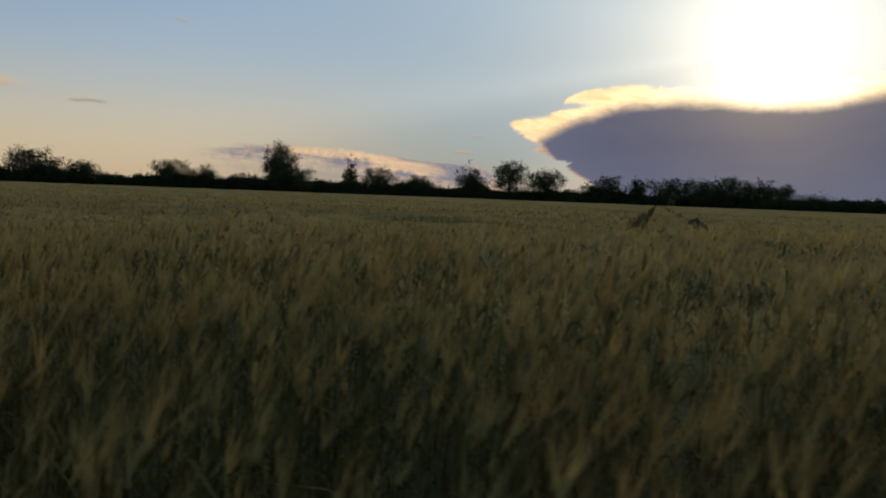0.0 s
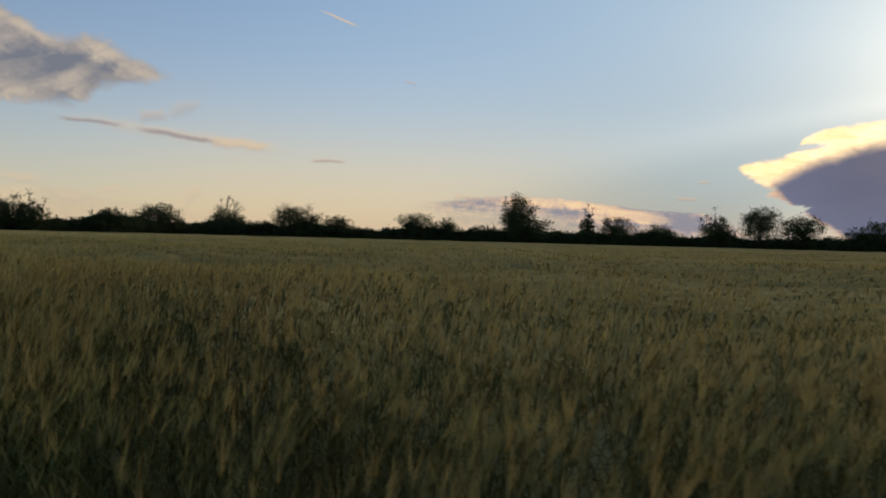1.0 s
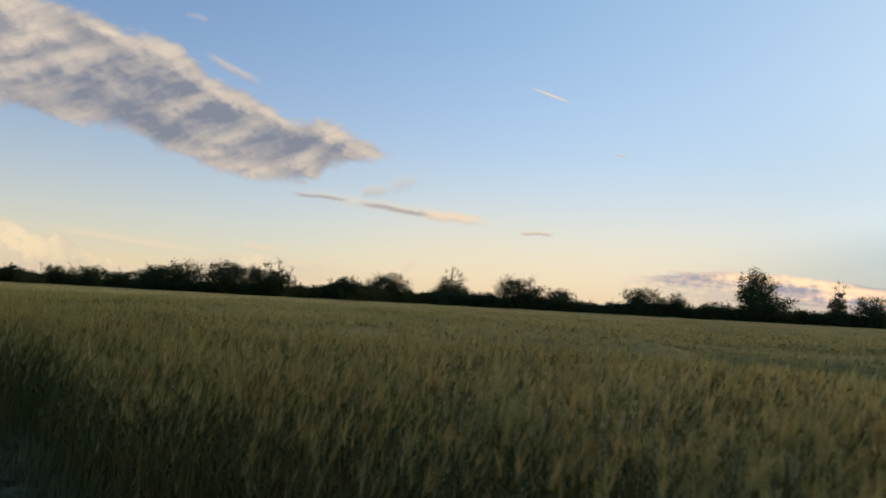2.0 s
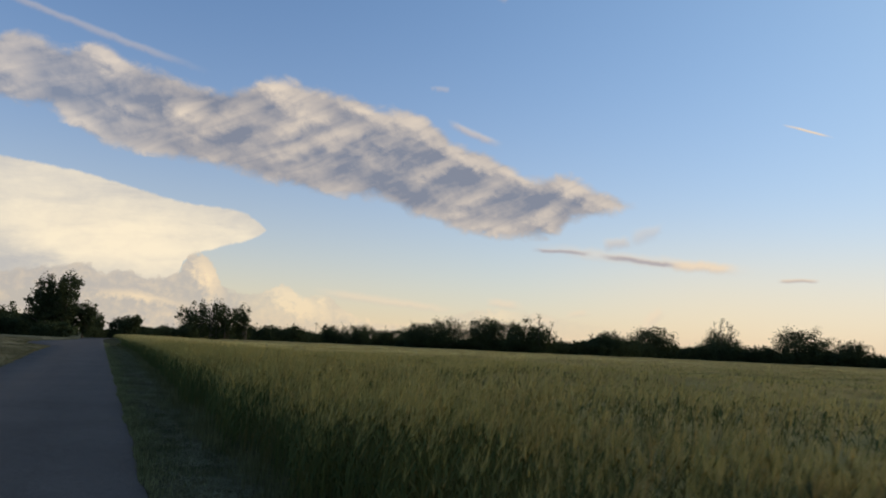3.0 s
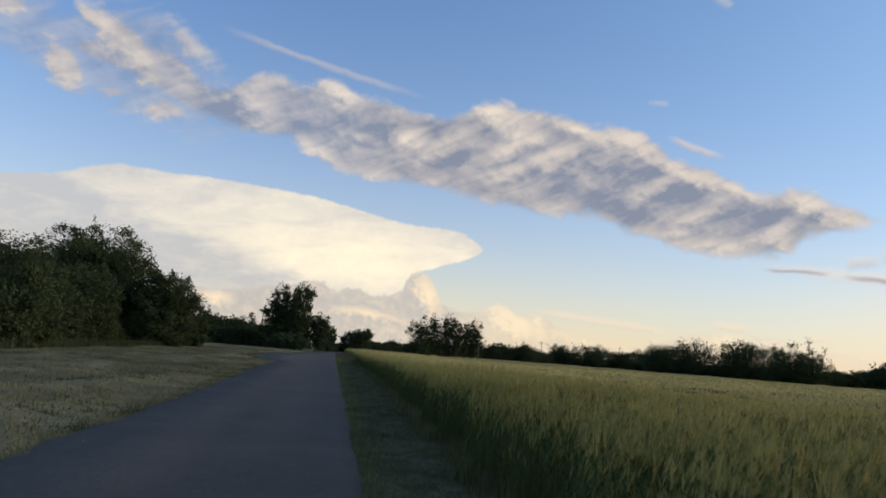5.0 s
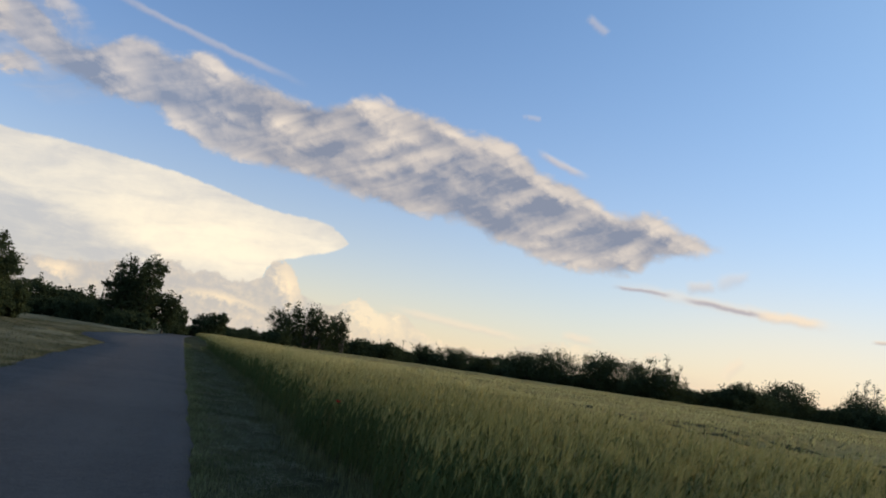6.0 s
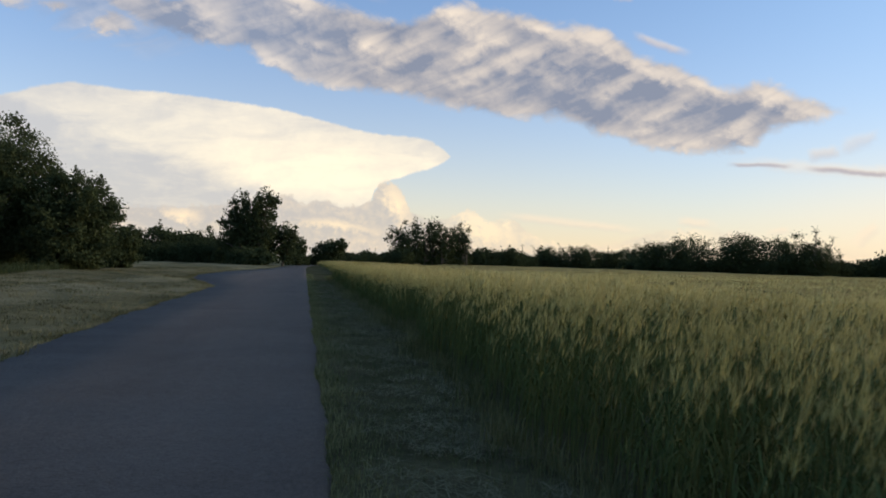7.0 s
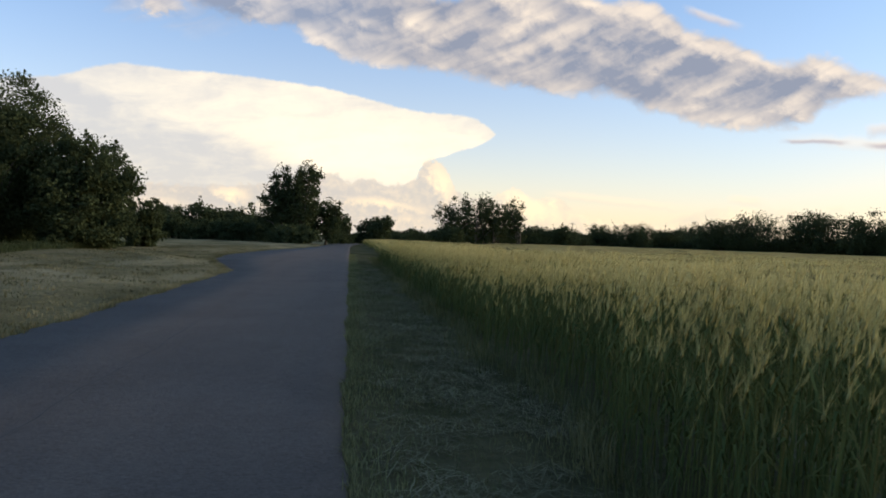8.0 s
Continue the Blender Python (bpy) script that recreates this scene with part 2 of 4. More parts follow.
    whole = (depth + fine * 0.8 + frayed * 0.9 + lump * 0.9 + tiny * 0.35 + (lobes + fringe) * 0.5 + comb * 0.5 - torn * 2.0 + side.step(6.0, 14.0) * 0.45).step(-0.25, 0.62) * (0.82 + side.step(-4.0, 6.0) * 0.15) * (1.0 - side.step(35.6, 37.2))
    scraps = (puffs * 1.5 + lobes * 0.6 + fine * 0.5 + frayed * 0.5 + comb * 0.5).step(0.18, 0.80) * torn * 0.90
    veil = (depth + comb * 3.0 + fine * 1.0).step(-0.6, 1.4) * torn * 0.42
    roll_light = (lobes * 0.75 + ribs * 0.62 + fringe * 0.7 + puffs * 0.45 - hollows * 0.46 + frayed * 0.55 + comb * 0.80 + lump * 0.8 + tiny * 0.30 + fine * 0.25 + (1.0 - (roll_top - high + fine).step(0.0, 0.9)) * 0.20).op("ADD", 0.24, clamp=True)
    roll_colour = blend(tree, roll_light, lit(0.255, 0.285, 0.37), lit(0.90, 0.775, 0.645))
    colour = blend(tree, whole.most(scraps).most(veil), colour, roll_colour)

    # wisps and scraps: from side, from height, to side, to height, half width, strength (below 0: dark ones, above 1: sunlit ones)
    for s0, h0, s1, h1, half, much in ((31.5, 7.3, 43.4, 6.1, 0.5, 1.35), (30.0, 7.25, 33.4, 7.1, 0.2, -0.8), (35.0, 6.9, 39.8, 6.35, 0.24, -0.85), (34.8, 7.8, 36.2, 8.0, 0.5, 0.5), (36.8, 8.3, 38.6, 8.8, 0.6, 0.35), (39.6, 6.4, 43.2, 6.2, 0.45, 1.85),
                                       (46.6, 5.4, 48.4, 5.4, 0.16, 0.9)) + (
                                       (23.3, 16.0, 26.6, 14.8, 0.35, 0.6), (25.6, 25.6, 27.0, 24.8, 0.4, 0.35),
                                       (-8.3, 20.8, 3.5, 18.5, 0.3, 0.34), (46.9, 15.63, 49.3, 14.82, 0.10, 1.9), (37.6, 2.1, 38.8, 3.2, 0.5, 1.5), (32.4, 2.7, 33.8, 2.85, 0.3, 1.4), (26.8, 3.4, 28.8, 3.1, 0.4, 1.5), (15.0, 3.5, 23.0, 2.8, 0.35, 1.5), (29.6, 2.4, 31.4, 2.0, 0.4, 1.45), (72.4, 3.25, 73.6, 3.2, 0.14, 0.8),
                                       (73.7, 4.35, 74.2, 4.4, 0.12, 0.6), (52.8, 11.2, 53.6, 11.05, 0.12, 0.5), (21.9, 18.5, 22.8, 18.5, 0.25, 0.3)):
        run = math.hypot(s1 - s0, h1 - h0)
        u0, v0 = (s1 - s0) / run, (h1 - h0) / run
        u = (side - s0) * u0 + (high - h0) * v0
        v = (high - h0) * u0 - (side - s0) * v0
        scrap = (1.0 - (v * (1.0 / half) + fine * 1.6).op("ABSOLUTE")).step(-0.2, 0.9) * (u + fine * 2.0).step(-0.2 * run, 0.2 * run) * (run - u + fine * 2.0).step(-0.2 * run, 0.25 * run)
        tone = (v * (0.5 / half) + (1.0 if much > 1 else 0.5 if much > 0 else 0.0) + fine).op("ADD", 0.0, clamp=True)
        colour = blend(tree, scrap * (much - 1.0 if much > 1 else abs(much)), colour, blend(tree, tone, lit(0.46, 0.42, 0.46), lit(0.98, 0.80, 0.60)))

    # low evening strip in front of the sunset
    strip_top = side.along(((52, 2.2), (55, 2.8), (58, 3.2), (62.5, 3.25), (66.1, 3.0), (69.5, 2.65), (73.3, 2.45), (75.5, 1.6), (77, 1.0), (80, 0.6)))
    layers = grain(tree, joined(tree, side * 0.22, high * 2.4 + side * 0.2, 6.0), 0.8, 5.0, 0.6, 0.35)
    swirl = joined(tree, side + tiny * 1.4 + fine * 0.6, high + tiny * 0.45 + layers * 0.4)
    folds = blobs(tree, swirl, ((61.3, 2.8, 2.1, 0.46, 3, 0.5), (65.1, 2.7, 4.5, 0.6, -5, 0.95), (68.4, 1.9, 4.5, 0.6, 0, 0.75), (75.2, 0.5, 2.0, 0.9, -19, 0.6), (61.4, 2.1, 2.0, 0.26, 3, 0.4), (57.1, 2.7, 3.9, 0.5, -1, -0.2), (69.8, 2.6, 3.4, 0.26, -3, -0.6),
                                (65.1, 2.1, 2.5, 0.46, -3, -0.5), (72.8, 1.8, 3.0, 0.85, -8, -0.8), (68.8, 1.5, 1.8, 0.33, -3, -0.6), (61.2, 1.2, 5.1, 0.8, -5, -0.4)))
    strip = (strip_top - high + layers * 1.6 + tiny * 0.8).step(-0.05, 0.35) * side.step(53.0, 58.0) * (1.0 - side.step(76.0, 78.5)) * (1.0 - (strip_top - high + layers * 1.5 - side.step(60.0, 68.0) * 0.9).step(0.5, 1.5) * 0.72)
    strip_light = (folds * 0.9 + layers * 1.9 + tiny * 1.5).op("ADD", 0.30, clamp=True)
    colour = blend(tree, strip * 0.88, colour, blend(tree, strip_light, lit(0.36, 0.36, 0.48), lit(1.42, 0.98, 0.62)))

    # thin cloud that glows round the sun
    glow = (off * -0.30).op("EXPONENT") * 1.7 + (off * -0.12).op("EXPONENT") * 1.45 * (0.3 + high.step(0.5, 10.0) * 0.7)
    add = tree.nodes.new("ShaderNodeMix")
    add.data_type, add.blend_type = "RGBA", "ADD"
    add.inputs[0].default_value = 1.0
    tree.links.new(colour, add.inputs[6])
    tint = tree.nodes.new("ShaderNodeVectorMath")
    tint.operation = "SCALE"
    tint.inputs[0].default_value = lit(1.0, 0.86, 0.62)
    tree.links.new(glow.socket, tint.inputs["Scale"])
    tree.links.new(tint.outputs[0], add.inputs[7])
    colour = add.outputs[2]

    # dark thunderhead under the sun, with a burning rim
    dark_top = side.along(((74, 4.0), (76.4, 5.8), (78.0, 6.0), (79.6, 6.35), (80.4, 7.5), (83.2, 8.2), (87.1, 8.15), (91.5, 8.2), (95.0, 8.5), (100.4, 8.8), (112, 9.5), (130, 8.0), (150, 4.0)))
    dark_in = side.along(((74, 1.0), (77.6, 3.7), (78.7, 4.3), (79.9, 5.0), (82.2, 5.9), (86.0, 6.75), (89.7, 6.85), (93.3, 6.6), (97.7, 6.75), (100.5, 7.3), (112, 8.2), (130, 7.0), (150, 3.0)))
    left_edge = high.along(((0.0, 84.0), (1.5, 81.6), (2.25, 80.4), (3.5, 78.6), (3.9, 78.2), (4.4, 77.4), (5.0, 76.7), (5.7, 76.3), (7.0, 76.0), (12.0, 76.0)))
    tongue = 1.0 - (((side - 79.8) * 0.40).op("ABSOLUTE").power(2.0) + ((high - 6.62 - (side - 79.8) * 0.09) * 2.9).op("ABSOLUTE").power(2.0)).op("SQRT")
    head = (dark_top - high + tiny * 0.35 + fine * 0.4 + streak * 1.0).step(0.0, 0.4) * (side - left_edge + tiny * 0.6 + streak * 5.0).step(-0.1, 0.7) * (1.0 - side.step(120.0, 150.0)) * (1.0 - (tongue + tiny * 0.5).step(0.0, 0.6) * 0.92)
    body = (dark_in - high + tiny * 0.15 + fine * 0.4 + streak * 0.6).step(-0.8, 0.45) * (side - left_edge + fine * 0.8 + tiny * 0.6 - high.step(3.8, 5.2) * 1.5 - 0.25).step(-0.3, 0.5)
    near = (off * -0.27).op("EXPONENT")
    streaks = grain(tree, joined(tree, side * 0.45 + high * 0.3, high * 1.3, 2.0), 1.1, 5.0, 0.6, 0.5)
    rim = blend(tree, (near * 1.1 + streaks * 0.40).op("ADD", 0.0, clamp=True), blend(tree, high.step(3.2, 5.4), lit(0.90, 0.60, 0.45), lit(2.0, 1.42, 0.78)), lit(8.0, 6.6, 4.6))
    body_colour = blend(tree, (off * -0.28).op("EXPONENT") + wide * 0.10, blend(tree, (1.0 - high.step(0.0, 4.5)) * 0.5 + (1.0 - side.step(78.0, 84.0)) * 0.5, lit(0.175, 0.195, 0.325), lit(0.27, 0.30, 0.46)), lit(1.1, 0.9, 0.6))
    colour = blend(tree, head, colour, blend(tree, body, rim, body_colour))

    tree.links.new(colour, back.inputs["Color"])
    tree.links.new(back.outputs[0], out.inputs["Surface"])


make_sky()

sun_lamp = bpy.data.lights.new("sun", "SUN")
sun_lamp.energy, sun_lamp.angle, sun_lamp.color = 2.4, radians(7.0), (1.0, 0.82, 0.58)
sun = new("sun", sun_lamp)
_a, _b = radians(SUN_SIDE), radians(SUN_HIGH)
_to = Vector((math.sin(_a) * math.cos(_b), math.cos(_a) * math.cos(_b), math.sin(_b)))
sun.matrix_world = look(_to * 300, (0, 0, 0))

# ---------------------------------------------------------------- materials
def material(name):
    m = bpy.data.materials.new(name)
    m.use_nodes = True
    tree = m.node_tree
    return m, tree, tree.nodes["Principled BSDF"]


def place_of(tree):
    return tree.nodes.new("ShaderNodeTexCoord").outputs["Object"]


def stretched(tree, vector, sx, sy, sz):
    node = tree.nodes.new("ShaderNodeMapping")
    node.inputs["Scale"].default_value = (sx, sy, sz)
    tree.links.new(vector, node.inputs["Vector"])
    return node.outputs[0]


def relief(tree, shader, height, strength, distance):
    node = tree.nodes.new("ShaderNodeBump")
    node.inputs["Strength"].default_value, node.inputs["Distance"].default_value = strength, distance
    tree.links.new(height.socket, node.inputs["Height"])
    tree.links.new(node.outputs[0], shader.inputs["Normal"])


def leafy(name, dark, pale, through_share, rough=0.6, spread=2.0, paler_inward=0.0, rust=None, fresh=None, patchy=1.3, speckle=0.45, sun_pale=None):
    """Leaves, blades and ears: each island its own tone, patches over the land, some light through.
    The crop can be painted paler towards the middle of the field, for more light there and riper ears."""
    m, tree, shader = material(name)
    geo = tree.nodes.new("ShaderNodeNewGeometry")
    own = Val(tree, geo.outputs["Random Per Island"])
    land = grain(tree, geo.outputs["Position"], 1.0 / spread, 3.0)
    tone = own * speckle + land * patchy + grain(tree, stretched(tree, geo.outputs["Position"], 1.0, 1.0, 0.35), 3.0, 2.0) * (0.9 if rust else 0.0)
    if paler_inward:
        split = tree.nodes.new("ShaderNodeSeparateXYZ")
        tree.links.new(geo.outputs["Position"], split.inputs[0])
        tone = tone + Val(tree, split.outputs[0]).step(1.0, 22.0) * paler_inward
    tone = tone.op("ADD", 0.15, clamp=True)
    colour = blend(tree, tone, dark, pale)
    if rust:
        clump = grain(tree, stretched(tree, geo.outputs["Position"], 1.0, 1.0, 0.3), 2.2, 3.0, 0.6)
        split = tree.nodes.new("ShaderNodeSeparateXYZ")
        tree.links.new(geo.outputs["Position"], split.inputs[0])
        # browner towards the lane's start, greener further along
        lane_start = 1.0 - Val(tree, split.outputs[1]).step(6.0, 40.0)
        ahead = Val(tree, split.outputs[1]).step(50.0, 72.0)
        if fresh:
            colour = blend(tree, (1.0 - lane_start) * (1.0 - ahead * (1.0 if paler_inward else 0.0)) * 0.6 + clump * 0.8, colour, fresh)
        # paler ear colour further along stands in for stronger sun there
        if sun_pale:
            # low in the crop and along the edge the ears are darker green
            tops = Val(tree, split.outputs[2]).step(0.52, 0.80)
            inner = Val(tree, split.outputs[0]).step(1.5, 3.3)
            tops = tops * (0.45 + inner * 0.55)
            colour = blend(tree, (1.0 - tops) * 0.85, blend(tree, ahead * 0.6 + own * 0.4 - 0.2, colour, sun_pale), (0.20, 0.215, 0.074))
        colour = blend(tree, (clump * 2.6 + own * 0.5 + lane_start * 0.52 - 0.28).op("ADD", 0.0, clamp=True), colour, rust)
    tree.links.new(colour, shader.inputs["Base Color"])
    shader.inputs["Roughness"].default_value = rough
    shader.inputs["Specular IOR Level"].default_value = 0.0
    soft = tree.nodes.new("ShaderNodeBsdfTranslucent")
    tree.links.new(colour, soft.inputs["Color"])
    both = tree.nodes.new("ShaderNodeMixShader")
    both.inputs[0].default_value = through_share
    tree.links.new(shader.outputs[0], both.inputs[1])
    tree.links.new(soft.outputs[0], both.inputs[2])
    tree.links.new(both.outputs[0], tree.nodes["Material Output"].inputs["Surface"])
    return m


WHEAT_STEM = leafy("wheat_stem", (0.034, 0.046, 0.016), (0.150, 0.150, 0.046), 0.16, 0.8, 1.5, 0.0, (0.165, 0.118, 0.042), (0.085, 0.120, 0.042), speckle=0.7)
WHEAT_EAR = leafy("wheat_ear", (0.14, 0.125, 0.037), (0.60, 0.485, 0.195), 0.30, 0.8, 2.5, 0.30, (0.35, 0.230, 0.082), (0.28, 0.265, 0.088), speckle=0.75, sun_pale=(0.74, 0.64, 0.28))
GRASS = leafy("verge_grass", (0.062, 0.076, 0.030), (0.245, 0.230, 0.110), 0.3, 0.6, 0.9)
EDGE_GRASS = leafy("edge_grass", (0.095, 0.108, 0.043), (0.32, 0.298, 0.146), 0.3, 0.6, 0.9)
HAY = leafy("cut_hay", (0.11, 0.108, 0.060), (0.30, 0.270, 0.165), 0.15, 0.7, 0.7)
POPPY = leafy("poppy_red", (0.42, 0.03, 0.02), (0.62, 0.07, 0.04), 0.3, 0.6, 1.0)
MEADOW = leafy("meadow_grass", (0.074, 0.078, 0.037), (0.31, 0.27, 0.148), 0.25, 0.7, 1.6, 0.0, (0.13, 0.098, 0.055), None, 3.0)
LEAF_NEAR = leafy("leaf_green", (0.046, 0.060, 0.028), (0.112, 0.132, 0.060), 0.4, 0.5, 1.2, speckle=0.30)
LEAF_FAR = leafy("leaf_dark", (0.030, 0.042, 0.020), (0.082, 0.098, 0.045), 0.2, 0.6, 3.0)


def make_bark():
    m, tree, shader = material("bark")
    p = place_of(tree)
    rough = grain(tree, stretched(tree, p, 1, 1, 0.2), 9.0, 5.0)
    tree.links.new(blend(tree, (rough * 1.6).op("ADD", 0.5, clamp=True), (0.035, 0.028, 0.020), (0.13, 0.11, 0.085)), shader.inputs["Base Color"])
    shader.inputs["Roughness"].default_value = 0.9
    relief(tree, shader, rough, 0.8, 0.03)
    return m


def make_asphalt():
    m, tree, shader = material("asphalt")
    p = place_of(tree)
    stones = grain(tree, p, 42.0, 3.0, 0.75)
    patch = grain(tree, p, 0.5, 5.0, 0.6, 0.4)
    lanes = grain(tree, stretched(tree, p, 1.1, 0.04, 1), 1.0, 3.0)
    speck = grain(tree, p, 15.0, 3.0, 0.8)
    tone = (stones * 1.5 + patch * 0.8 + lanes * 0.7 + speck * 0.9).op("ADD", 0.5, clamp=True)
    base = blend(tree, tone, (0.045, 0.034, 0.026), (0.128, 0.099, 0.077))
    chips = speck.step(0.20, 0.30) * stones.step(0.0, 0.15)
    tree.links.new(blend(tree, chips * 0.6, base, (0.26, 0.225, 0.19)), shader.inputs["Base Color"])
    shader.inputs["Roughness"].default_value = 0.85
    shader.inputs["Specular IOR Level"].default_value = 0.3
    relief(tree, shader, stones + speck * 0.8, 0.8, 0.015)
    return m


def make_soil(name, dark, mid, pale, scale):
    m, tree, shader = material(name)
    p = place_of(tree)
    broad = grain(tree, stretched(tree, p, 1.0, 0.45, 1.0), 0.22 * scale, 5.0, 0.6, 0.5)
    fine = grain(tree, p, 7.0 * scale, 4.0, 0.7)
    tuft = grain(tree, stretched(tree, p, 1.0, 0.6, 1.0), 1.6 * scale, 5.0, 0.65)
    one = blend(tree, (broad * 6.0 + tuft * 3.0).op("ADD", 0.5, clamp=True), mid, pale)
    tree.links.new(blend(tree, (fine * 1.2 + tuft * 1.4).op("ADD", 0.35, clamp=True), one, dark), shader.inputs["Base Color"])
    shader.inputs["Roughness"].default_value = 1.0
    shader.inputs["Specular IOR Level"].default_value = 0.0
    relief(tree, shader, fine + tuft * 2.0, 0.9, 0.06)
    return m


def make_canopy():
    """The wheat's closed top, seen from afar."""
    m, tree, shader = material("wheat_top")
    p = place_of(tree)
    ears = grain(tree, stretched(tree, p, 1.0, 1.0, 0.3), 6.0, 4.0, 0.75)
    waves = grain(tree, stretched(tree, p, 0.16, 0.05, 1.0), 1.0, 5.0, 0.6, 0.6)
    rows = grain(tree, stretched(tree, p, 0.5, 0.02, 1.0), 1.0, 3.0)
    flaw = grain(tree, stretched(tree, p, 0.22, 0.16, 1.0), 1.0, 5.0, 0.65, 0.5)
    pale = blend(tree, (waves * 2.2 + rows * 1.2 + flaw * 1.6).op("ADD", 0.5, clamp=True), (0.30, 0.215, 0.074), (0.56, 0.41, 0.165))
    pale = blend(tree, flaw.step(0.06, 0.17) * 0.8, pale, (0.12, 0.112, 0.038))
    tree.links.new(blend(tree, (ears * 2.0).op("ADD", 0.42, clamp=True), pale, (0.22, 0.180, 0.066)), shader.inputs["Base Color"])
    shader.inputs["Roughness"].default_value = 1.0
    shader.inputs["Specular IOR Level"].default_value = 0.0
    relief(tree, shader, ears + waves, 1.0, 0.12)
    return m


def make_plain(name, one, two, scale, rough):
    m, tree, shader = material(name)
    g = grain(tree, place_of(tree), scale, 5.0)
    tree.links.new(blend(tree, (g * 1.8).op("ADD", 0.5, clamp=True), one, two), shader.inputs["Base Color"])
    shader.inputs["Roughness"].default_value = rough
    return m


BARK = make_bark()
ASPHALT = make_asphalt()
GROUND = make_soil("meadow_ground", (0.058, 0.058, 0.030), (0.150, 0.136, 0.075), (0.31, 0.268, 0.158), 1.0)
VERGE = make_soil("verge_ground", (0.036, 0.034, 0.017), (0.082, 0.076, 0.036), (0.150, 0.130, 0.068), 1.6)
CANOPY = make_canopy()
TAR = make_plain("tar", (0.030, 0.026, 0.023), (0.068, 0.058, 0.050), 3.0, 1.0)
POLE_WOOD = make_plain("weathered_pole_wood", (0.09, 0.07, 0.05), (0.17, 0.14, 0.11), 6.0, 0.85)


# ---------------------------------------------------------------- mesh helpers
def tri_mesh(name, points, faces, mats, which=None, smooth=False):
    """A mesh from arrays of points and triangles."""
    points = np.ascontiguousarray(points, dtype=np.float32)
    faces = np.ascontiguousarray(faces, dtype=np.int32)
    me = bpy.data.meshes.new(name)
    me.vertices.add(len(points))
    me.vertices.foreach_set("co", points.ravel())
    me.loops.add(faces.size)
    me.loops.foreach_set("vertex_index", faces.ravel())
    me.polygons.add(len(faces))
    me.polygons.foreach_set("loop_start", np.arange(0, faces.size, faces.shape[1], dtype=np.int32))
    for mat in mats:
        me.materials.append(mat)
    if which is not None:
        me.polygons.foreach_set("material_index", np.ascontiguousarray(which, dtype=np.int32))
    if smooth:
        me.polygons.foreach_set("use_smooth", np.ones(len(faces), dtype=bool))
    me.update(calc_edges=True)
    me.validate()
    return me


def part(name, me, parent=None, label=""):
    ob = new(name, me)
    ob.parent = parent
    return tagged(ob, label)


def bumps(x, y, size, seed):
    """Smooth random swell from 0 to 1, with lumps of the given size in metres."""
    u, v = np.asarray(x, dtype=float) / size, np.asarray(y, dtype=float) / size
    i, j = np.floor(u), np.floor(v)
    f, g = u - i, v - j
    f, g = f * f * (3 - 2 * f), g * g * (3 - 2 * g)

    def knot(a, b):
        return np.mod(np.sin(a * 12.9898 + b * 78.233 + seed * 37.719) * 43758.5453, 1.0)
    return (knot(i, j) * (1 - f) + knot(i + 1, j) * f) * (1 - g) + (knot(i, j + 1) * (1 - f) + knot(i + 1, j + 1) * f) * g


def road_side(y):
    """The road's right edge: straight, bending off gently far ahead."""
    y = np.asarray(y, dtype=float)
    return np.where(y > 150, 0.0007 * (y - 150) ** 2, 0.0)


def ripple(y, seed, size=1.0):
    """Uneven edge, in metres."""
    y = np.asarray(y, dtype=float)
    return size * (0.05 * np.sin(y * 1.31 + seed) + 0.035 * np.sin(y * 3.7 + seed * 2.1) + 0.02 * np.sin(y * 9.1 + seed * 3.3))


def wheat_edge(y):
    return np.interp(y, (-10, 1, 8, 14, 21, 35, 43, 54, 62, 66, 69, 75, 90), (0.5, 0.5, 0.72, 0.98, 1.08, 1.02, 1.22, 1.40, 1.46, 1.54, 1.70, 1.62, 1.5)) + road_side(y) + 0.05 * np.sin(np.asarray(y) * 0.9 + 1.0) + ripple(y, 4.0, 2.2)


LEFT = ((-80, -3.3), (40, -3.3), (54, -3.3), (66, -3.55), (74, -3.78), (89.5, -3.8), (91.5, -4.0), (95.5, -4.9), (101.5, -6.2), (109.5, -6.9), (124.5, -6.3), (140, -4.6), (150, -3.7), (165, -3.4), (320, -3.4))


def left_edge_of_road(y):
    y = np.asarray(y, dtype=float)
    return np.interp(y, [p[0] for p in LEFT], [p[1] for p in LEFT]) + road_side(y)


# ---------------------------------------------------------------- ground
def lie_of_land(x, y):
    """Height of the meadow's ground: mown swaths and hummocks, level along the lane and under the field."""
    x, y = np.asarray(x, dtype=float), np.asarray(y, dtype=float)
    free = np.clip((left_edge_of_road(y) - 0.4 - x) / 1.5, 0, 1) * np.clip((x + 90) / 20, 0, 1) * np.clip((y - 10) / 15, 0, 1) * np.clip((200 - y) / 30, 0, 1)
    swath = 0.10 * bumps(x + 0.6 * np.sin(y * 0.05), y * 0.22, 1.7, 61) + 0.07 * bumps(x, y * 0.6, 0.9, 62)
    return -0.004 + free * (swath + 0.16 * bumps(x, y, 7.0, 63) - 0.06)


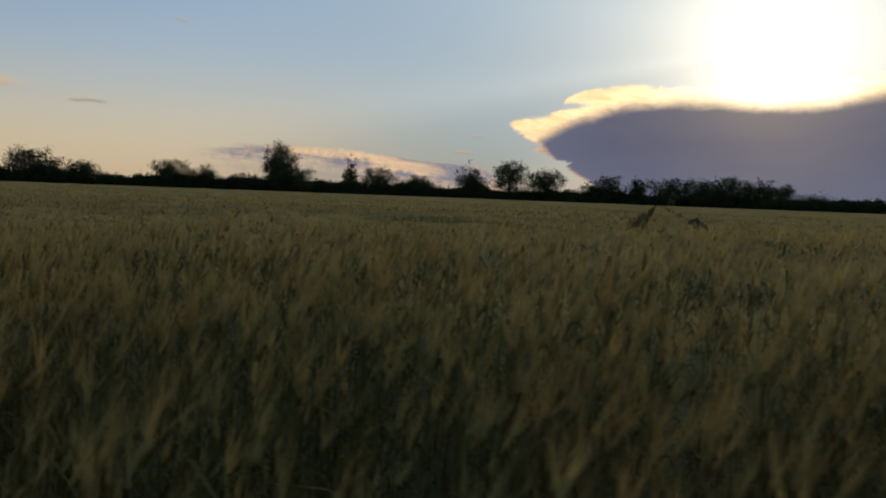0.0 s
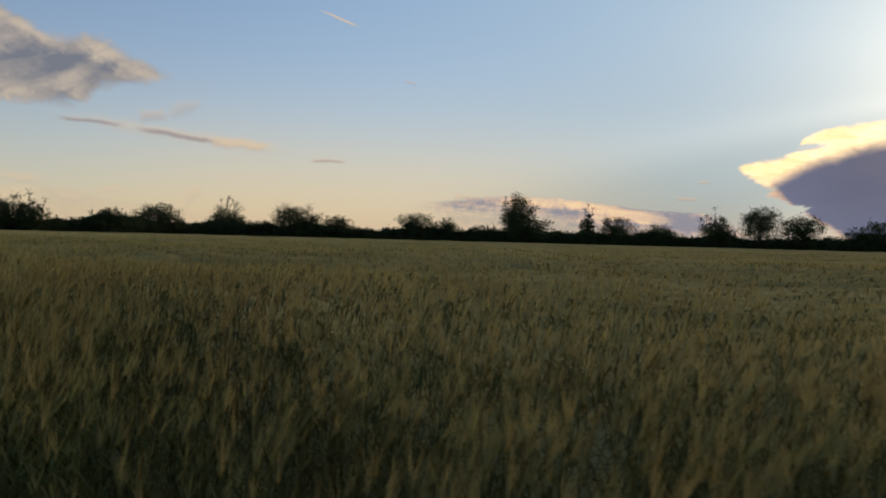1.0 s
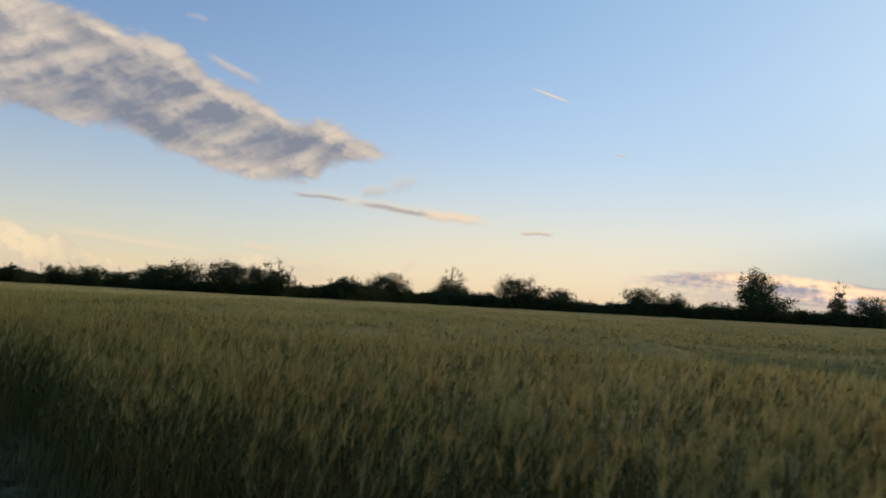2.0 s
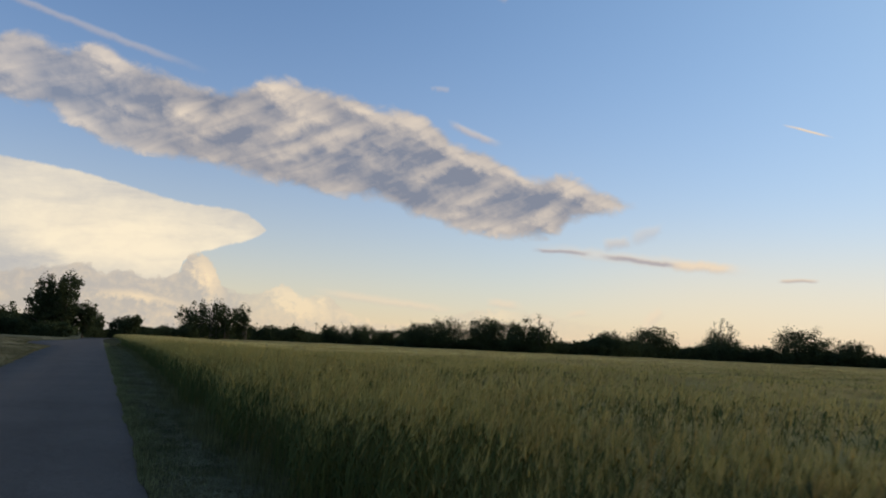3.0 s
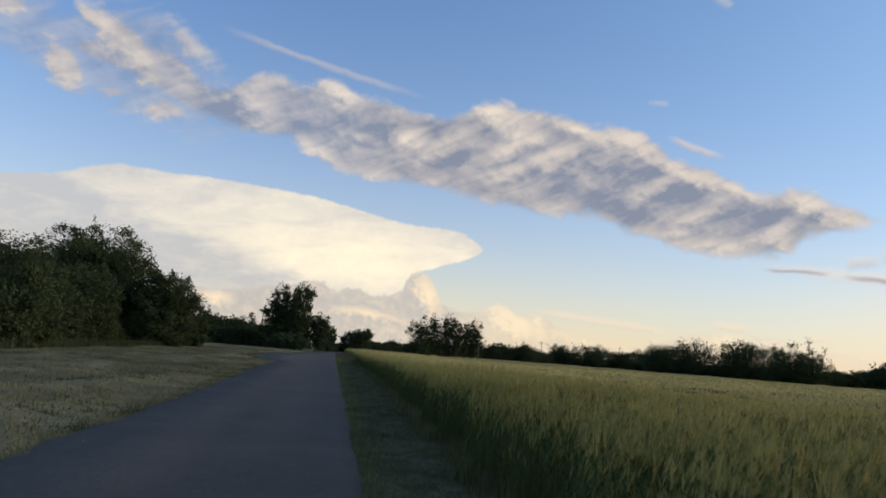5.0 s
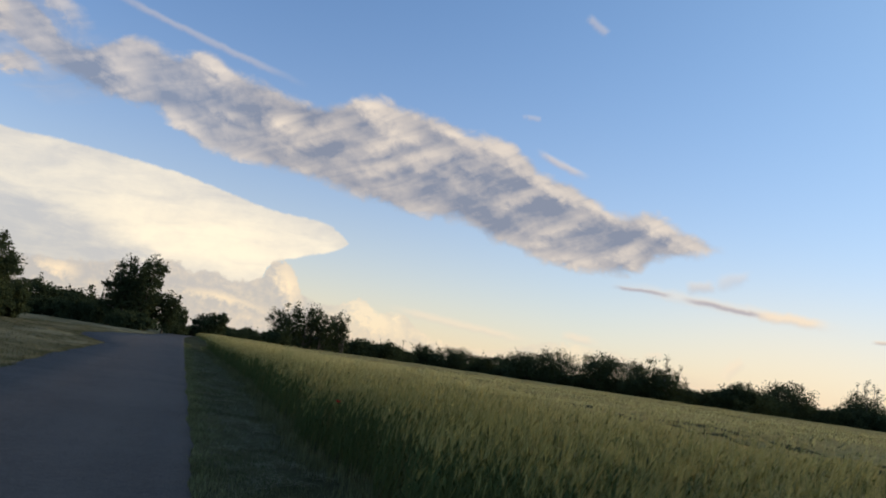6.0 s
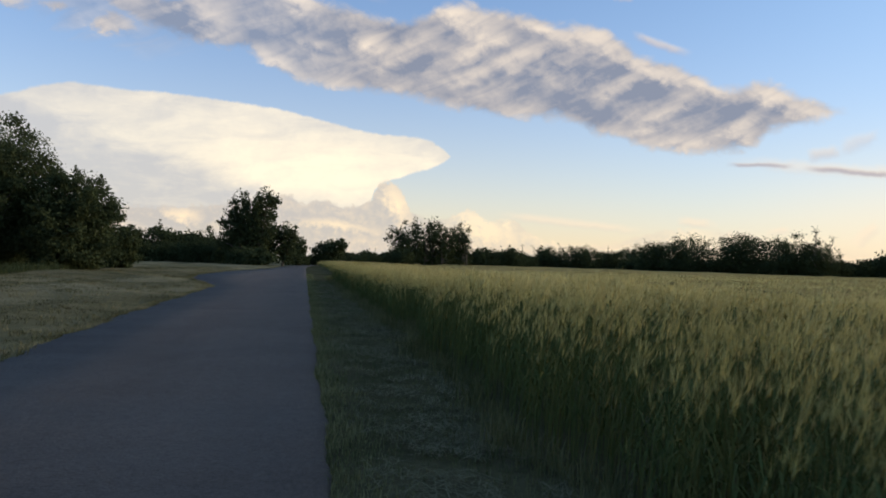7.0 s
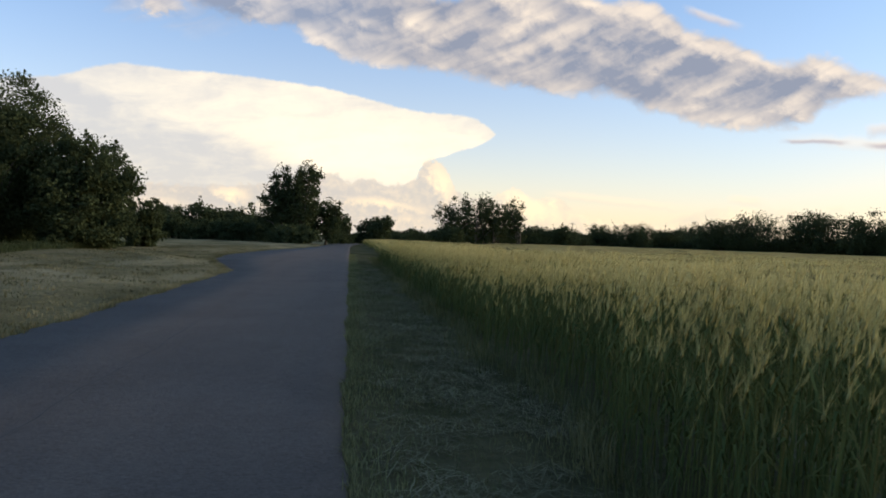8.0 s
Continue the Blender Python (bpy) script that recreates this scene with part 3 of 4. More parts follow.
def make_ground():
    near = np.concatenate([-np.geomspace(4000, 60, 14), np.arange(-50, -26, 2.0), np.arange(-26, -3, 0.4), np.arange(-2.5, 51, 2.5), np.geomspace(60, 4000, 14)])
    along = np.concatenate([-np.geomspace(4000, 100, 10), np.arange(-80, 26, 4.0), np.arange(26, 140, 0.6), np.arange(140, 261, 4.0), np.geomspace(290, 4000, 12)])
    gx, gy = np.meshgrid(near, along, indexing="ij")
    gz = lie_of_land(gx, gy)
    n, m = gx.shape
    k = (np.arange(n - 1)[:, None] * m + np.arange(m - 1)).ravel()
    faces = np.stack([k, k + m, k + m + 1, k + 1], 1)
    me = tri_mesh("ground", np.stack([gx.ravel(), gy.ravel(), gz.ravel()], 1), faces, [GROUND], smooth=True)
    tagged(part("ground", me), "dry mown meadow ground reaching the horizon", "ground", kind="structure")


def ribbon(name, y, xs, zs, mats, which, smooth=True):
    """A long strip through columns xs(y) at heights zs."""
    rows = len(y)
    cols = np.stack(xs, 1)
    pts = np.stack([cols, np.repeat(y[:, None], cols.shape[1], 1), np.stack([np.broadcast_to(z, rows) for z in zs], 1)], 2)
    c = cols.shape[1]
    k = (np.arange(rows - 1)[:, None] * c + np.arange(c - 1)).ravel()
    return tri_mesh(name, pts.reshape(-1, 3), np.stack([k, k + 1, k + 1 + c, k + c], 1), mats, which, smooth)


def crown_at(y, x):
    """The asphalt's height at x."""
    r = road_side(y) + ripple(y, 0.5, 0.45)
    l = left_edge_of_road(y) + ripple(y, 2.5, 1.0)
    crown = 0.031 + 0.001 * np.sin(y * 0.4)
    b = l * 0.6 + r * 0.4
    f = np.clip((x - l) / (b - l), 0, 1)
    return 0.030 + (crown - 0.030) * f


def make_road():
    y = np.concatenate([np.arange(-60, 130, 0.2), np.arange(130, 320, 2.0)])
    r = road_side(y) + ripple(y, 0.5, 0.45)
    l = left_edge_of_road(y) + ripple(y, 2.5, 1.0)
    crown = 0.031 + 0.001 * np.sin(y * 0.4)
    xs = [l - 0.04, l, l * 0.6 + r * 0.4, l * 0.3 + r * 0.7, r - 0.25, r, r + 0.04]
    zs = [-0.03, 0.030, crown, crown, 0.031, 0.028, -0.03]
    me = ribbon("road", y, xs, zs, [ASPHALT], None, False)
    road = tagged(part("road", me), "narrow grey asphalt lane with worn crumbling edges", "road", kind="structure")
    y = np.arange(68, 79, 0.25)
    mid = -2.02 + 0.03 * np.sin(y * 0.4) + ripple(y, 7.0, 0.5)
    top = crown_at(y, mid)
    seam = ribbon("tar_seam", y, [mid - 0.008, mid, mid + 0.008], [top - 0.001, top + 0.004, top - 0.001], [TAR], None)
    part("tar_seam", seam, road, "thin dark tarred seam along the lane")


def make_verge():
    y = np.concatenate([np.arange(-40, 130, 0.5), np.arange(130, 260, 4.0)])
    r = road_side(y)
    w = wheat_edge(y)
    xs = [r - 0.05, r + 0.15, r * 0.5 + w * 0.5, w, w + 1.2]
    zs = [-0.01, 0.022 + 0.012 * np.sin(y * 2.1), 0.03 + 0.015 * np.sin(y * 1.3), 0.02, 0.01]
    me = ribbon("verge", y, xs, zs, [VERGE], None)
    tagged(part("verge", me), "mown grass verge between the lane and the wheat", "verge", kind="structure")


# ---------------------------------------------------------------- trees
def tube(points, radii, sides=6):
    """A tapered tube through points: points and triangles."""
    points = [Vector(p) for p in points]
    pts, faces = [], []
    for i, p in enumerate(points):
        way = (points[min(i + 1, len(points) - 1)] - points[max(i - 1, 0)]).normalized()
        side = way.orthogonal().normalized()
        up = way.cross(side)
        for k in range(sides):
            a = 2 * math.pi * k / sides
            pts.append(p + (side * math.cos(a) + up * math.sin(a)) * radii[i])
    for i in range(len(points) - 1):
        for k in range(sides):
            a, b = i * sides + k, i * sides + (k + 1) % sides
            faces += [(a, b, b + sides), (a, b + sides, a + sides)]
    return np.array([tuple(p) for p in pts]), np.array(faces)


def merged(pieces):
    pts, faces, base = [], [], 0
    for p, f in pieces:
        pts.append(p)
        faces.append(f + base)
        base += len(p)
    return np.concatenate(pts), np.concatenate(faces)


def leaf_cloud(rng, centres, size):
    """Small folded leaves at the centres."""
    n = len(centres)
    a = rng.normal(size=(n, 3))
    a /= np.linalg.norm(a, axis=1)[:, None]
    b = rng.normal(size=(n, 3))
    b -= a * np.sum(a * b, 1)[:, None]
    b /= np.linalg.norm(b, axis=1)[:, None]
    s = size * rng.uniform(0.55, 1.35, n)[:, None]
    fold = np.cross(a, b) * s * 0.18
    pts = np.stack([centres - a * s * 0.6, centres + b * s * 0.36 + fold, centres + a * s * 0.6, centres - b * s * 0.36 + fold], 1).reshape(-1, 3)
    k = np.arange(n) * 4
    return pts, np.concatenate([np.stack([k, k + 1, k + 2], 1), np.stack([k, k + 2, k + 3], 1)])


def blunt(rng, n):
    """Places on a ball with flattened top and sides."""
    z, a = rng.uniform(-1, 1, n), rng.uniform(0, 2 * math.pi, n)
    r = (1 - np.abs(z) ** 2.8) ** (1 / 2.8)
    return np.stack([r * np.cos(a), r * np.sin(a), z], 1)


def crown_points(rng, h, w, low, clumps, count, sprigs, skirt, heads, size, flat, uneven):
    """Leaf places in many small clumps, spread through a few overlapping heads of a crown of height h and width w that starts at height low."""
    subs = []
    for i in range(heads):
        a = 2.4 * i + rng.uniform(0, 1.2)
        wide = w * rng.uniform(0.27, 0.38)
        r = 0.06 * w if i == 0 else (w * 0.5 - wide * 0.85) * rng.uniform(0.7, 1.1)
        top = h * (1.0 if i == 0 else rng.uniform(1.0 - uneven, 0.98))
        half = (top - low) * rng.uniform(0.44, 0.52)
        subs.append((r * math.cos(a), r * math.sin(a), top - half, wide, half))
    subs = np.array(subs)
    share = subs[:, 3] * subs[:, 4]
    own = rng.choice(heads, clumps, p=share / share.sum())
    d = blunt(rng, clumps)
    reach = rng.uniform(0.15, 1.0, clumps) ** 0.5 * 0.92
    spots = subs[own][:, :3] + d * reach[:, None] * np.stack([subs[own][:, 3], subs[own][:, 3], subs[own][:, 4]], 1)
    sizes = rng.uniform(*size, clumps) * w
    a = rng.uniform(0, 2 * math.pi, skirt)
    ring = w * rng.uniform(0.05, 0.46, skirt)
    spots = np.concatenate([spots, np.stack([np.cos(a) * ring, np.sin(a) * ring, h * rng.uniform(0.05, 0.30, skirt)], 1)])
    sizes = np.concatenate([sizes, rng.uniform(0.09, 0.16, skirt) * w])
    share = sizes ** 2
    pick = rng.choice(len(spots), count, p=share / share.sum())
    d = rng.normal(size=(count, 3))
    d /= np.linalg.norm(d, axis=1)[:, None]
    r = rng.uniform(0, 1, count) ** 0.5 * (1 + 0.22 * rng.normal(size=count))
    pts = spots[pick] + d * (sizes[pick] * r)[:, None] * np.array([1.0, 1.0, flat])
    n = int(count * 0.36)
    own = rng.choice(heads, n, p=(subs[:, 3] * subs[:, 4]) / np.sum(subs[:, 3] * subs[:, 4]))
    d = blunt(rng, n) * (rng.uniform(0, 1, n) ** 0.4 * 0.86)[:, None]
    pts[:n] = subs[own][:, :3] + d * np.stack([subs[own][:, 3], subs[own][:, 3], subs[own][:, 4]], 1)
    twig = []
    middle = np.array([0, 0, low + (h - low) * 0.35])
    for _ in range(sprigs):
        k = rng.integers(clumps)
        way = spots[k] - middle
        way = way / (np.linalg.norm(way) + 1e-6) + rng.normal(size=3) * 0.35 + np.array([0, 0, 0.35])
        way /= np.linalg.norm(way)
        run = sizes[k] * rng.uniform(1.1, 1.9)
        t = rng.uniform(0.3, 1.0, min(max(8, count // 900), 34))
        twig.append(spots[k] + way * (t * run)[:, None] + rng.normal(size=(len(t), 3)) * sizes[k] * 0.19 * (1.25 - t)[:, None])
    pts = np.concatenate([pts, *twig])
    return pts[pts[:, 2] > max(low * 0.8, 0.05)], spots


def make_tree(name, x, y, h, w, label, seed, leaf=0.5, count=2200, low=0.04, clumps=60, heads=3, sprigs=12, mat=None, category="tree", group="", trunks=1, bare=0, skirt=6, size=(0.07, 0.13), flat=0.75, limbs=9, uneven=0.26):
    rng = np.random.default_rng(seed)
    thing = new(name)
    thing.location = (x, y, 0)
    tagged(thing, label, category, group)
    pts, spots = crown_points(rng, h, w, low * h, clumps, count, sprigs, skirt, heads, size, flat, uneven)
    stems, branches = [], []
    for k in range(trunks):
        ox, oy = (rng.uniform(-0.22, 0.22, 2) * w) if trunks > 1 else (0.0, 0.0)
        bend = rng.uniform(-0.04, 0.04, 2) * h
        fork = np.array([ox + bend[0], oy + bend[1], h * (low * 0.8 + 0.12)])
        thick = 0.022 * h / trunks ** 0.5
        stems.append(tube([(ox, oy, -0.15), (ox + bend[0] * 0.4, oy + bend[1] * 0.4, fork[2] * 0.5), tuple(fork), (ox + bend[0], oy + bend[1], h * 0.66)],
                           [thick * 1.3, thick, thick * 0.85, thick * 0.15]))
        for c in spots[k::trunks][:limbs]:
            way = (np.array(c) - fork)
            branches.append(tube([tuple(fork), tuple(fork + way * 0.5 + np.array([0, 0, 0.04 * h])), tuple(c)], [thick * 0.55, thick * 0.32, thick * 0.1], 5))
    for k in range(bare):
        c = spots[rng.integers(len(spots))] * np.array([0.6, 0.6, 0.8])
        top = np.array([c[0] + rng.normal() * w * 0.16, c[1], h * rng.uniform(0.85, 1.2)])
        m = (np.array(c) + top) / 2 + rng.normal(size=3) * 0.3
        branches.append(tube([tuple(c), tuple(m), tuple(top)], [0.13, 0.10, 0.05], 4))
        pts = np.concatenate([pts, top + rng.normal(size=(22, 3)) * 0.45, m + rng.normal(size=(10, 3)) * 0.4])
    for stem in stems:
        trunk = part("trunk", tri_mesh("trunk", *stem, [BARK], smooth=True), thing)
    for branch in branches:
        part("limb", tri_mesh("limb", *branch, [BARK], smooth=True), trunk)
    part("crown", tri_mesh("crown", *leaf_cloud(rng, pts, leaf), [mat or LEAF_FAR]), thing)
    return thing


def make_trees():
    # the near thicket beside the meadow
    thicket = "thicket at the meadow's edge"
    for x, y, h, w, n, seed, label in (
            (-21.4, 112.5, 11.2, 10.6, 90000, 1, "tall green broadleaf tree with ragged feathery top"),
            (-14.6, 110.5, 7.0, 6.4, 30000, 2, "small round green tree leaning out over the meadow"),
            (-25.5, 104, 8.8, 9.4, 42000, 3, "green broadleaf tree behind the thicket"),
            (-17.8, 97.5, 6.2, 6.4, 32000, 4, "dense green bushy tree at the meadow's edge")):
        make_tree("tree", x, y, h, w, label, 100 + seed, 0.16, n, 0.03, 150, 5, 90, LEAF_NEAR, "tree", thicket, trunks=2, skirt=26, size=(0.045, 0.095), limbs=14)
    for x, y, h, w, n, seed in ((-13.3, 117, 3.4, 3.0, 8000, 5), (-17.0, 88, 4.4, 6.0, 24000, 6), (-15.5, 78, 4.0, 6.0, 24000, 7), (-14.5, 68, 4.4, 6.0, 22000, 8), (-21, 120, 2.2, 7.0, 10000, 9)):
        make_tree("bush", x, y, h, w, "dense dark green bush growing from rough grass", 100 + seed, 0.16, n, 0.0, 60, 4, 40, LEAF_NEAR, "bush", thicket, trunks=3, skirt=16, size=(0.06, 0.12), limbs=5)
    # trees standing by the far end of the lane
    poplars = "poplars beside the lane"
    for k, (x, y, h, w, n, heads) in enumerate(((-9.7, 175, 12.0, 5.8, 8000, 3), (-6.3, 174, 12.8, 6.4, 9500, 3), (-8.0, 176, 7.6, 9.0, 8000, 4), (-3.4, 175, 7.2, 5.0, 5500, 3))):
        make_tree("tree", x, y, h, w, "dark leafy poplar standing beside the lane", 201 + 20 * k, 0.26, n, 0.03, 62, heads, 40, LEAF_FAR, "tree", poplars, skirt=8, size=(0.07, 0.14))
    make_tree("tree", -1.2, 196, 5.4, 5.0, "slim dark tree beside the lane's bend", 203, 0.35, 3000, 0.03, 40, 2, 12, LEAF_FAR)
    make_tree("bush", -7.6, 169, 2.8, 7.6, "low dark bush under the poplars", 204, 0.32, 6000, 0.0, 50, 4, 12, LEAF_FAR, "bush", skirt=14)
    willows = "willows at the field corner"
    for k, (x, y, h, w, n) in enumerate(((16.2, 184, 8.8, 6.8, 6500), (20.0, 184, 9.8, 5.6, 4600), (22.6, 184.5, 7.8, 5.6, 4200), (25.2, 185, 9.0, 4.6, 3400))):
        make_tree("tree", x, y, h, w, "willow with a spiky thin top in the wheat", 225 + k, 0.24, n, 0.03, 56, 3, 60, LEAF_FAR, "tree", willows, trunks=2, skirt=8, size=(0.07, 0.14))
    make_tree("bush", 14.2, 176, 3.2, 5.6, "rounded dark bush under the willows", 208, 0.30, 5000, 0.0, 50, 3, 10, LEAF_FAR, "bush", skirt=12)
    make_tree("tree", 4.6, 203, 5.4, 7.6, "small round dark tree beyond the lane", 209, 0.38, 4200, 0.02, 60, 3, 12, LEAF_FAR, skirt=8)
    for k, (x, y, h, w) in enumerate(((-25.5, 201, 6.5, 9.0), (-17.8, 202, 6.2, 8.0), (-30.0, 200, 5.8, 9.0), (-21.6, 203, 5.6, 8.0))):
        make_tree("tree", x, y, h, w, "round dark tree in the far hedge", 210 + k, 0.42, 3600, 0.02, 60, 3, 10, LEAF_FAR, skirt=9)
    # the far side of the field: place, height, width, bare limbs
    far = "trees along the far side of the field"
    for k, (x, y, h, w, bare, label) in enumerate((
            (211, 216, 11.2, 17.5, 0, "broad dark round-topped tree"), (224, 207, 8.7, 11, 0, "dark round tree"),
            (246, 188, 10.3, 14, 0, "broad dark tree"), (255, 180, 8.7, 12.5, 0, "dark round tree"),
            (262, 169, 6.4, 9.5, 0, "small dark tree"), (269, 152, 11.0, 18.0, 0, "wide lower crown of a tall dark tree"),
            (270, 156.5, 18.6, 13.5, 0, "tall dark tree rising over the hedge"), (294, 138, 11.5, 6.0, 5, "half-dead tree with bare branches"),
            (299, 127, 11.0, 15, 0, "broad dark tree"), (307, 112, 8.6, 14, 0, "low dark tree"),
            ) + ((316, 93, 11.6, 13, 3, "airy dark tree with thin top"), (330, 80, 17.4, 15.5, 0, "tall dark tree with open crown"),
            (337, 64, 15.2, 16, 0, "tall dark tree with open crown"), (342, 46, 9.2, 11, 0, "dark round tree"),
            (342, 37.5, 12.6, 10.5, 0, "dark pointed tree"), (343, 27.5, 10.6, 8, 0, "dark round tree"),
            (344, 14.5, 11.0, 18, 0, "broad dark tree"), (340, 0, 11.6, 16, 0, "broad dark tree of the small wood"),
            (339.5, -10.5, 11.9, 16, 0, "broad dark tree of the small wood"), (339, -20, 10.9, 14, 0, "broad dark tree of the small wood"),
            (398, -34, 12.3, 13, 0, "paler tree behind the small wood"), (377, -45, 6.9, 18, 0, "low dark tree"), (375, -58, 5.6, 12, 0, "low dark tree"),
            ) + ((93, 236, 9.4, 15, 0, "broad dark tree of the grove"), (88, 243, 8.8, 12, 0, "broad dark tree of the grove"), (100, 226, 10.4, 15, 0, "broad dark tree of the grove"),
            (106.5, 217.5, 9.7, 13, 0, "broad dark tree of the grove"), (109, 210, 8.6, 8, 4, "thin-topped tree at the grove's end"),
            (136, 217, 8.6, 10, 0, "dark round tree"), (164, 233.5, 9.8, 14.5, 0, "dark round tree"), (198, 238, 10.2, 15, 9, "tree with bare dead limbs above its crown"),
            (77, 269, 7.6, 13, 0, "dark round tree"), (68, 268, 6.8, 11, 0, "dark round tree"), (86, 271, 6.4, 10, 0, "dark round tree"),
            (103, 292, 8.4, 12, 0, "dark round tree"), (42, 240, 5.4, 9, 0, "low dark tree"), (36, 240, 5.2, 9, 0, "low dark tree"), (48.5, 240, 5.0, 8, 0, "low dark tree"))):
        tall = h > 12
        make_tree("tree", x, y, h * (1.10 if tall else 1.22 if x > 150 else 1.06), w * (1.22 if x > 150 else 1.08), label + " beyond the wheat", 300 + k, 0.4 if x > 150 else 0.3, int(2400 + (32 if tall else 50 if x > 150 else 80) * h * w), 0.08 if tall else 0.02, 60 if tall else 70, 4 if tall else 5, 12, LEAF_FAR, "tree", far, bare=bare, skirt=4 if tall else 20, uneven=0.12 if tall else 0.26,
                  size=(0.08, 0.15) if tall else (0.07, 0.14))
    # hedge bushes between them, four shapes used again
    shapes = [make_tree("hedge_bush", 60 + 9 * k, 330 + 6 * k, 4.5, 8.0, "low dark hedge bush beyond the wheat", 500 + k, 0.34, 5200, 0.0, 50, 5, 8, LEAF_FAR, "bush", "hedge round the field", skirt=14, limbs=0, size=(0.08, 0.15)) for k in range(4)]
    line = ((400, -110), (376, -70), (360, -35), (345, -20), (347, 15), (343, 50), (333, 80), (318, 95), (300, 127), (272, 152), (257, 180), (226, 207), (212, 215), (192, 235), (165, 235), (140, 219), (122, 217), (108, 214),
            (100, 232), (90, 248), (104, 290), (80, 273), (60, 268), (44, 243), (30, 242), (28, 330), (8, 340))
    rng = np.random.default_rng(9)
    count = 0
    for (x0, y0), (x1, y1) in zip(line, line[1:]):
        run = math.hypot(x1 - x0, y1 - y0)
        for k in range(int(run / 3.2)):
            f = (k + rng.uniform(0.2, 0.8)) / (run / 3.2)
            s = rng.uniform(0.95, 1.6) if y0 < 200 or x0 > 130 else rng.uniform(0.70, 1.1)
            copy_thing(shapes[count % 4], pose(x0 + (x1 - x0) * f + rng.uniform(-1, 1), y0 + (y1 - y0) * f + rng.uniform(-1, 1), 0, 0, 0, rng.uniform(0, 360)) @ Matrix.Diagonal((s * 1.1, s * 1.1, s, 1)))
            count += 1
    for x, y, s in ((-12, 186, 0.95), (-15, 192, 0.95), (-21, 198, 0.9), (-30, 196, 0.9), (-37, 192, 1.0), (-46, 188, 1.1), (-56, 180, 1.2), (-66, 172, 1.2), (-76, 166, 1.2), (-13, 202, 0.7), (-33, 203, 0.9), (-42, 200, 1.0),
                    (-1.5, 192, 0.55), (1.5, 206, 0.5), (10, 212, 0.55), (14, 214, 0.5), (-27, 190, 0.9), (-23, 194, 0.8), (-33, 186, 0.9), (-17, 188, 0.8), (-30, 120, 1.0), (-36, 116, 1.2), (-44, 110, 1.4), (-52, 104, 1.4), (-34, 106, 1.2)):
        copy_thing(shapes[count % 4], pose(x, y, 0, 0, 0, 77 * count) @ Matrix.Diagonal((s, s, s, 1)))
        count += 1


def make_pole():
    thing = tagged(new("utility_pole"), "thin wooden utility pole beyond the field", "utility pole")
    thing.location = (84, 357, 0)
    part("pole", tri_mesh("pole", *tube([(0, 0, -0.5), (0, 0, 4), (0, 0, 9.4)], [0.16, 0.14, 0.11], 8), [POLE_WOOD], smooth=True), thing)
    part("crossarm", tri_mesh("crossarm", *tube([(-1.0, 0, 8.8), (1.0, 0, 8.8)], [0.08, 0.08], 6), [POLE_WOOD]), thing)


# ---------------------------------------------------------------- wheat
LEAN = 0.055          # the tractor tracks run a little askew from the road
TRACKS = ((0.45, 0.20), (-1.05, 0.20), (110.0, 0.3), (111.8, 0.3), (155.0, 0.3), (156.8, 0.3))   # offset and half width of the wheel tracks across the field


def in_track(x, y):
    v = y - LEAN * x
    hit = np.zeros(np.shape(x), dtype=bool)
    for c, half in TRACKS:
        hit |= (np.abs(v - c) < half) & (x > 16.6)
    for c in (9.4, 11.1):
        hit |= (np.abs(x - c - 0.15 * np.sin(y * 0.13)) < 0.24) & (y > 40)
    return hit


FIELD_END = ((-200, 400), (-70, 372), (-20, 345), (15, 345), (50, 340), (80, 330), (95, 316), (127, 298), (152, 268), (180, 254), (207, 223), (216, 180), (222, 120), (232, 92), (260, 60), (300, 40), (335, 12))


def field_reach(y):
    return np.interp(y, [p[0] for p in FIELD_END], [p[1] for p in FIELD_END])


def swell(x, y):
    """How the wheat's height changes over the field, in metres."""
    sunk = np.clip((bumps(np.asarray(x) * 0.8, np.asarray(y) * 0.55, 5.0, 21) - 0.70) * 5, 0, 1) * np.clip((np.asarray(x) - 5) / 8, 0, 1)
    x, y = np.asarray(x, dtype=float), np.asarray(y, dtype=float)
    askew = (y - 32.0 + 1.15 * x) / 1.52
    trough = np.exp(-(askew / 1.2) ** 2) * np.clip((x - 1.5) / 1.5, 0, 1) * np.clip((13.0 - x) / 3, 0, 1)
    trough += 0.8 * np.exp(-((x - 5.8 - 0.06 * y) / 0.8) ** 2) * np.exp(-((y - 1.0) / 5.0) ** 2)
    return -0.26 * trough - 0.20 * sunk + 0.16 * (bumps(x, y, 11.0, 8) - 0.5) + 0.18 * (bumps(x, y, 4.5, 3) - 0.5) + 0.035 * np.sin(x * 0.31 + 1.2 * np.sin(y * 0.13)) + 0.03 * np.sin(y * 0.47 + x * 0.21) + 0.025 * np.sin(y * 1.13 - x * 0.77 + 2)


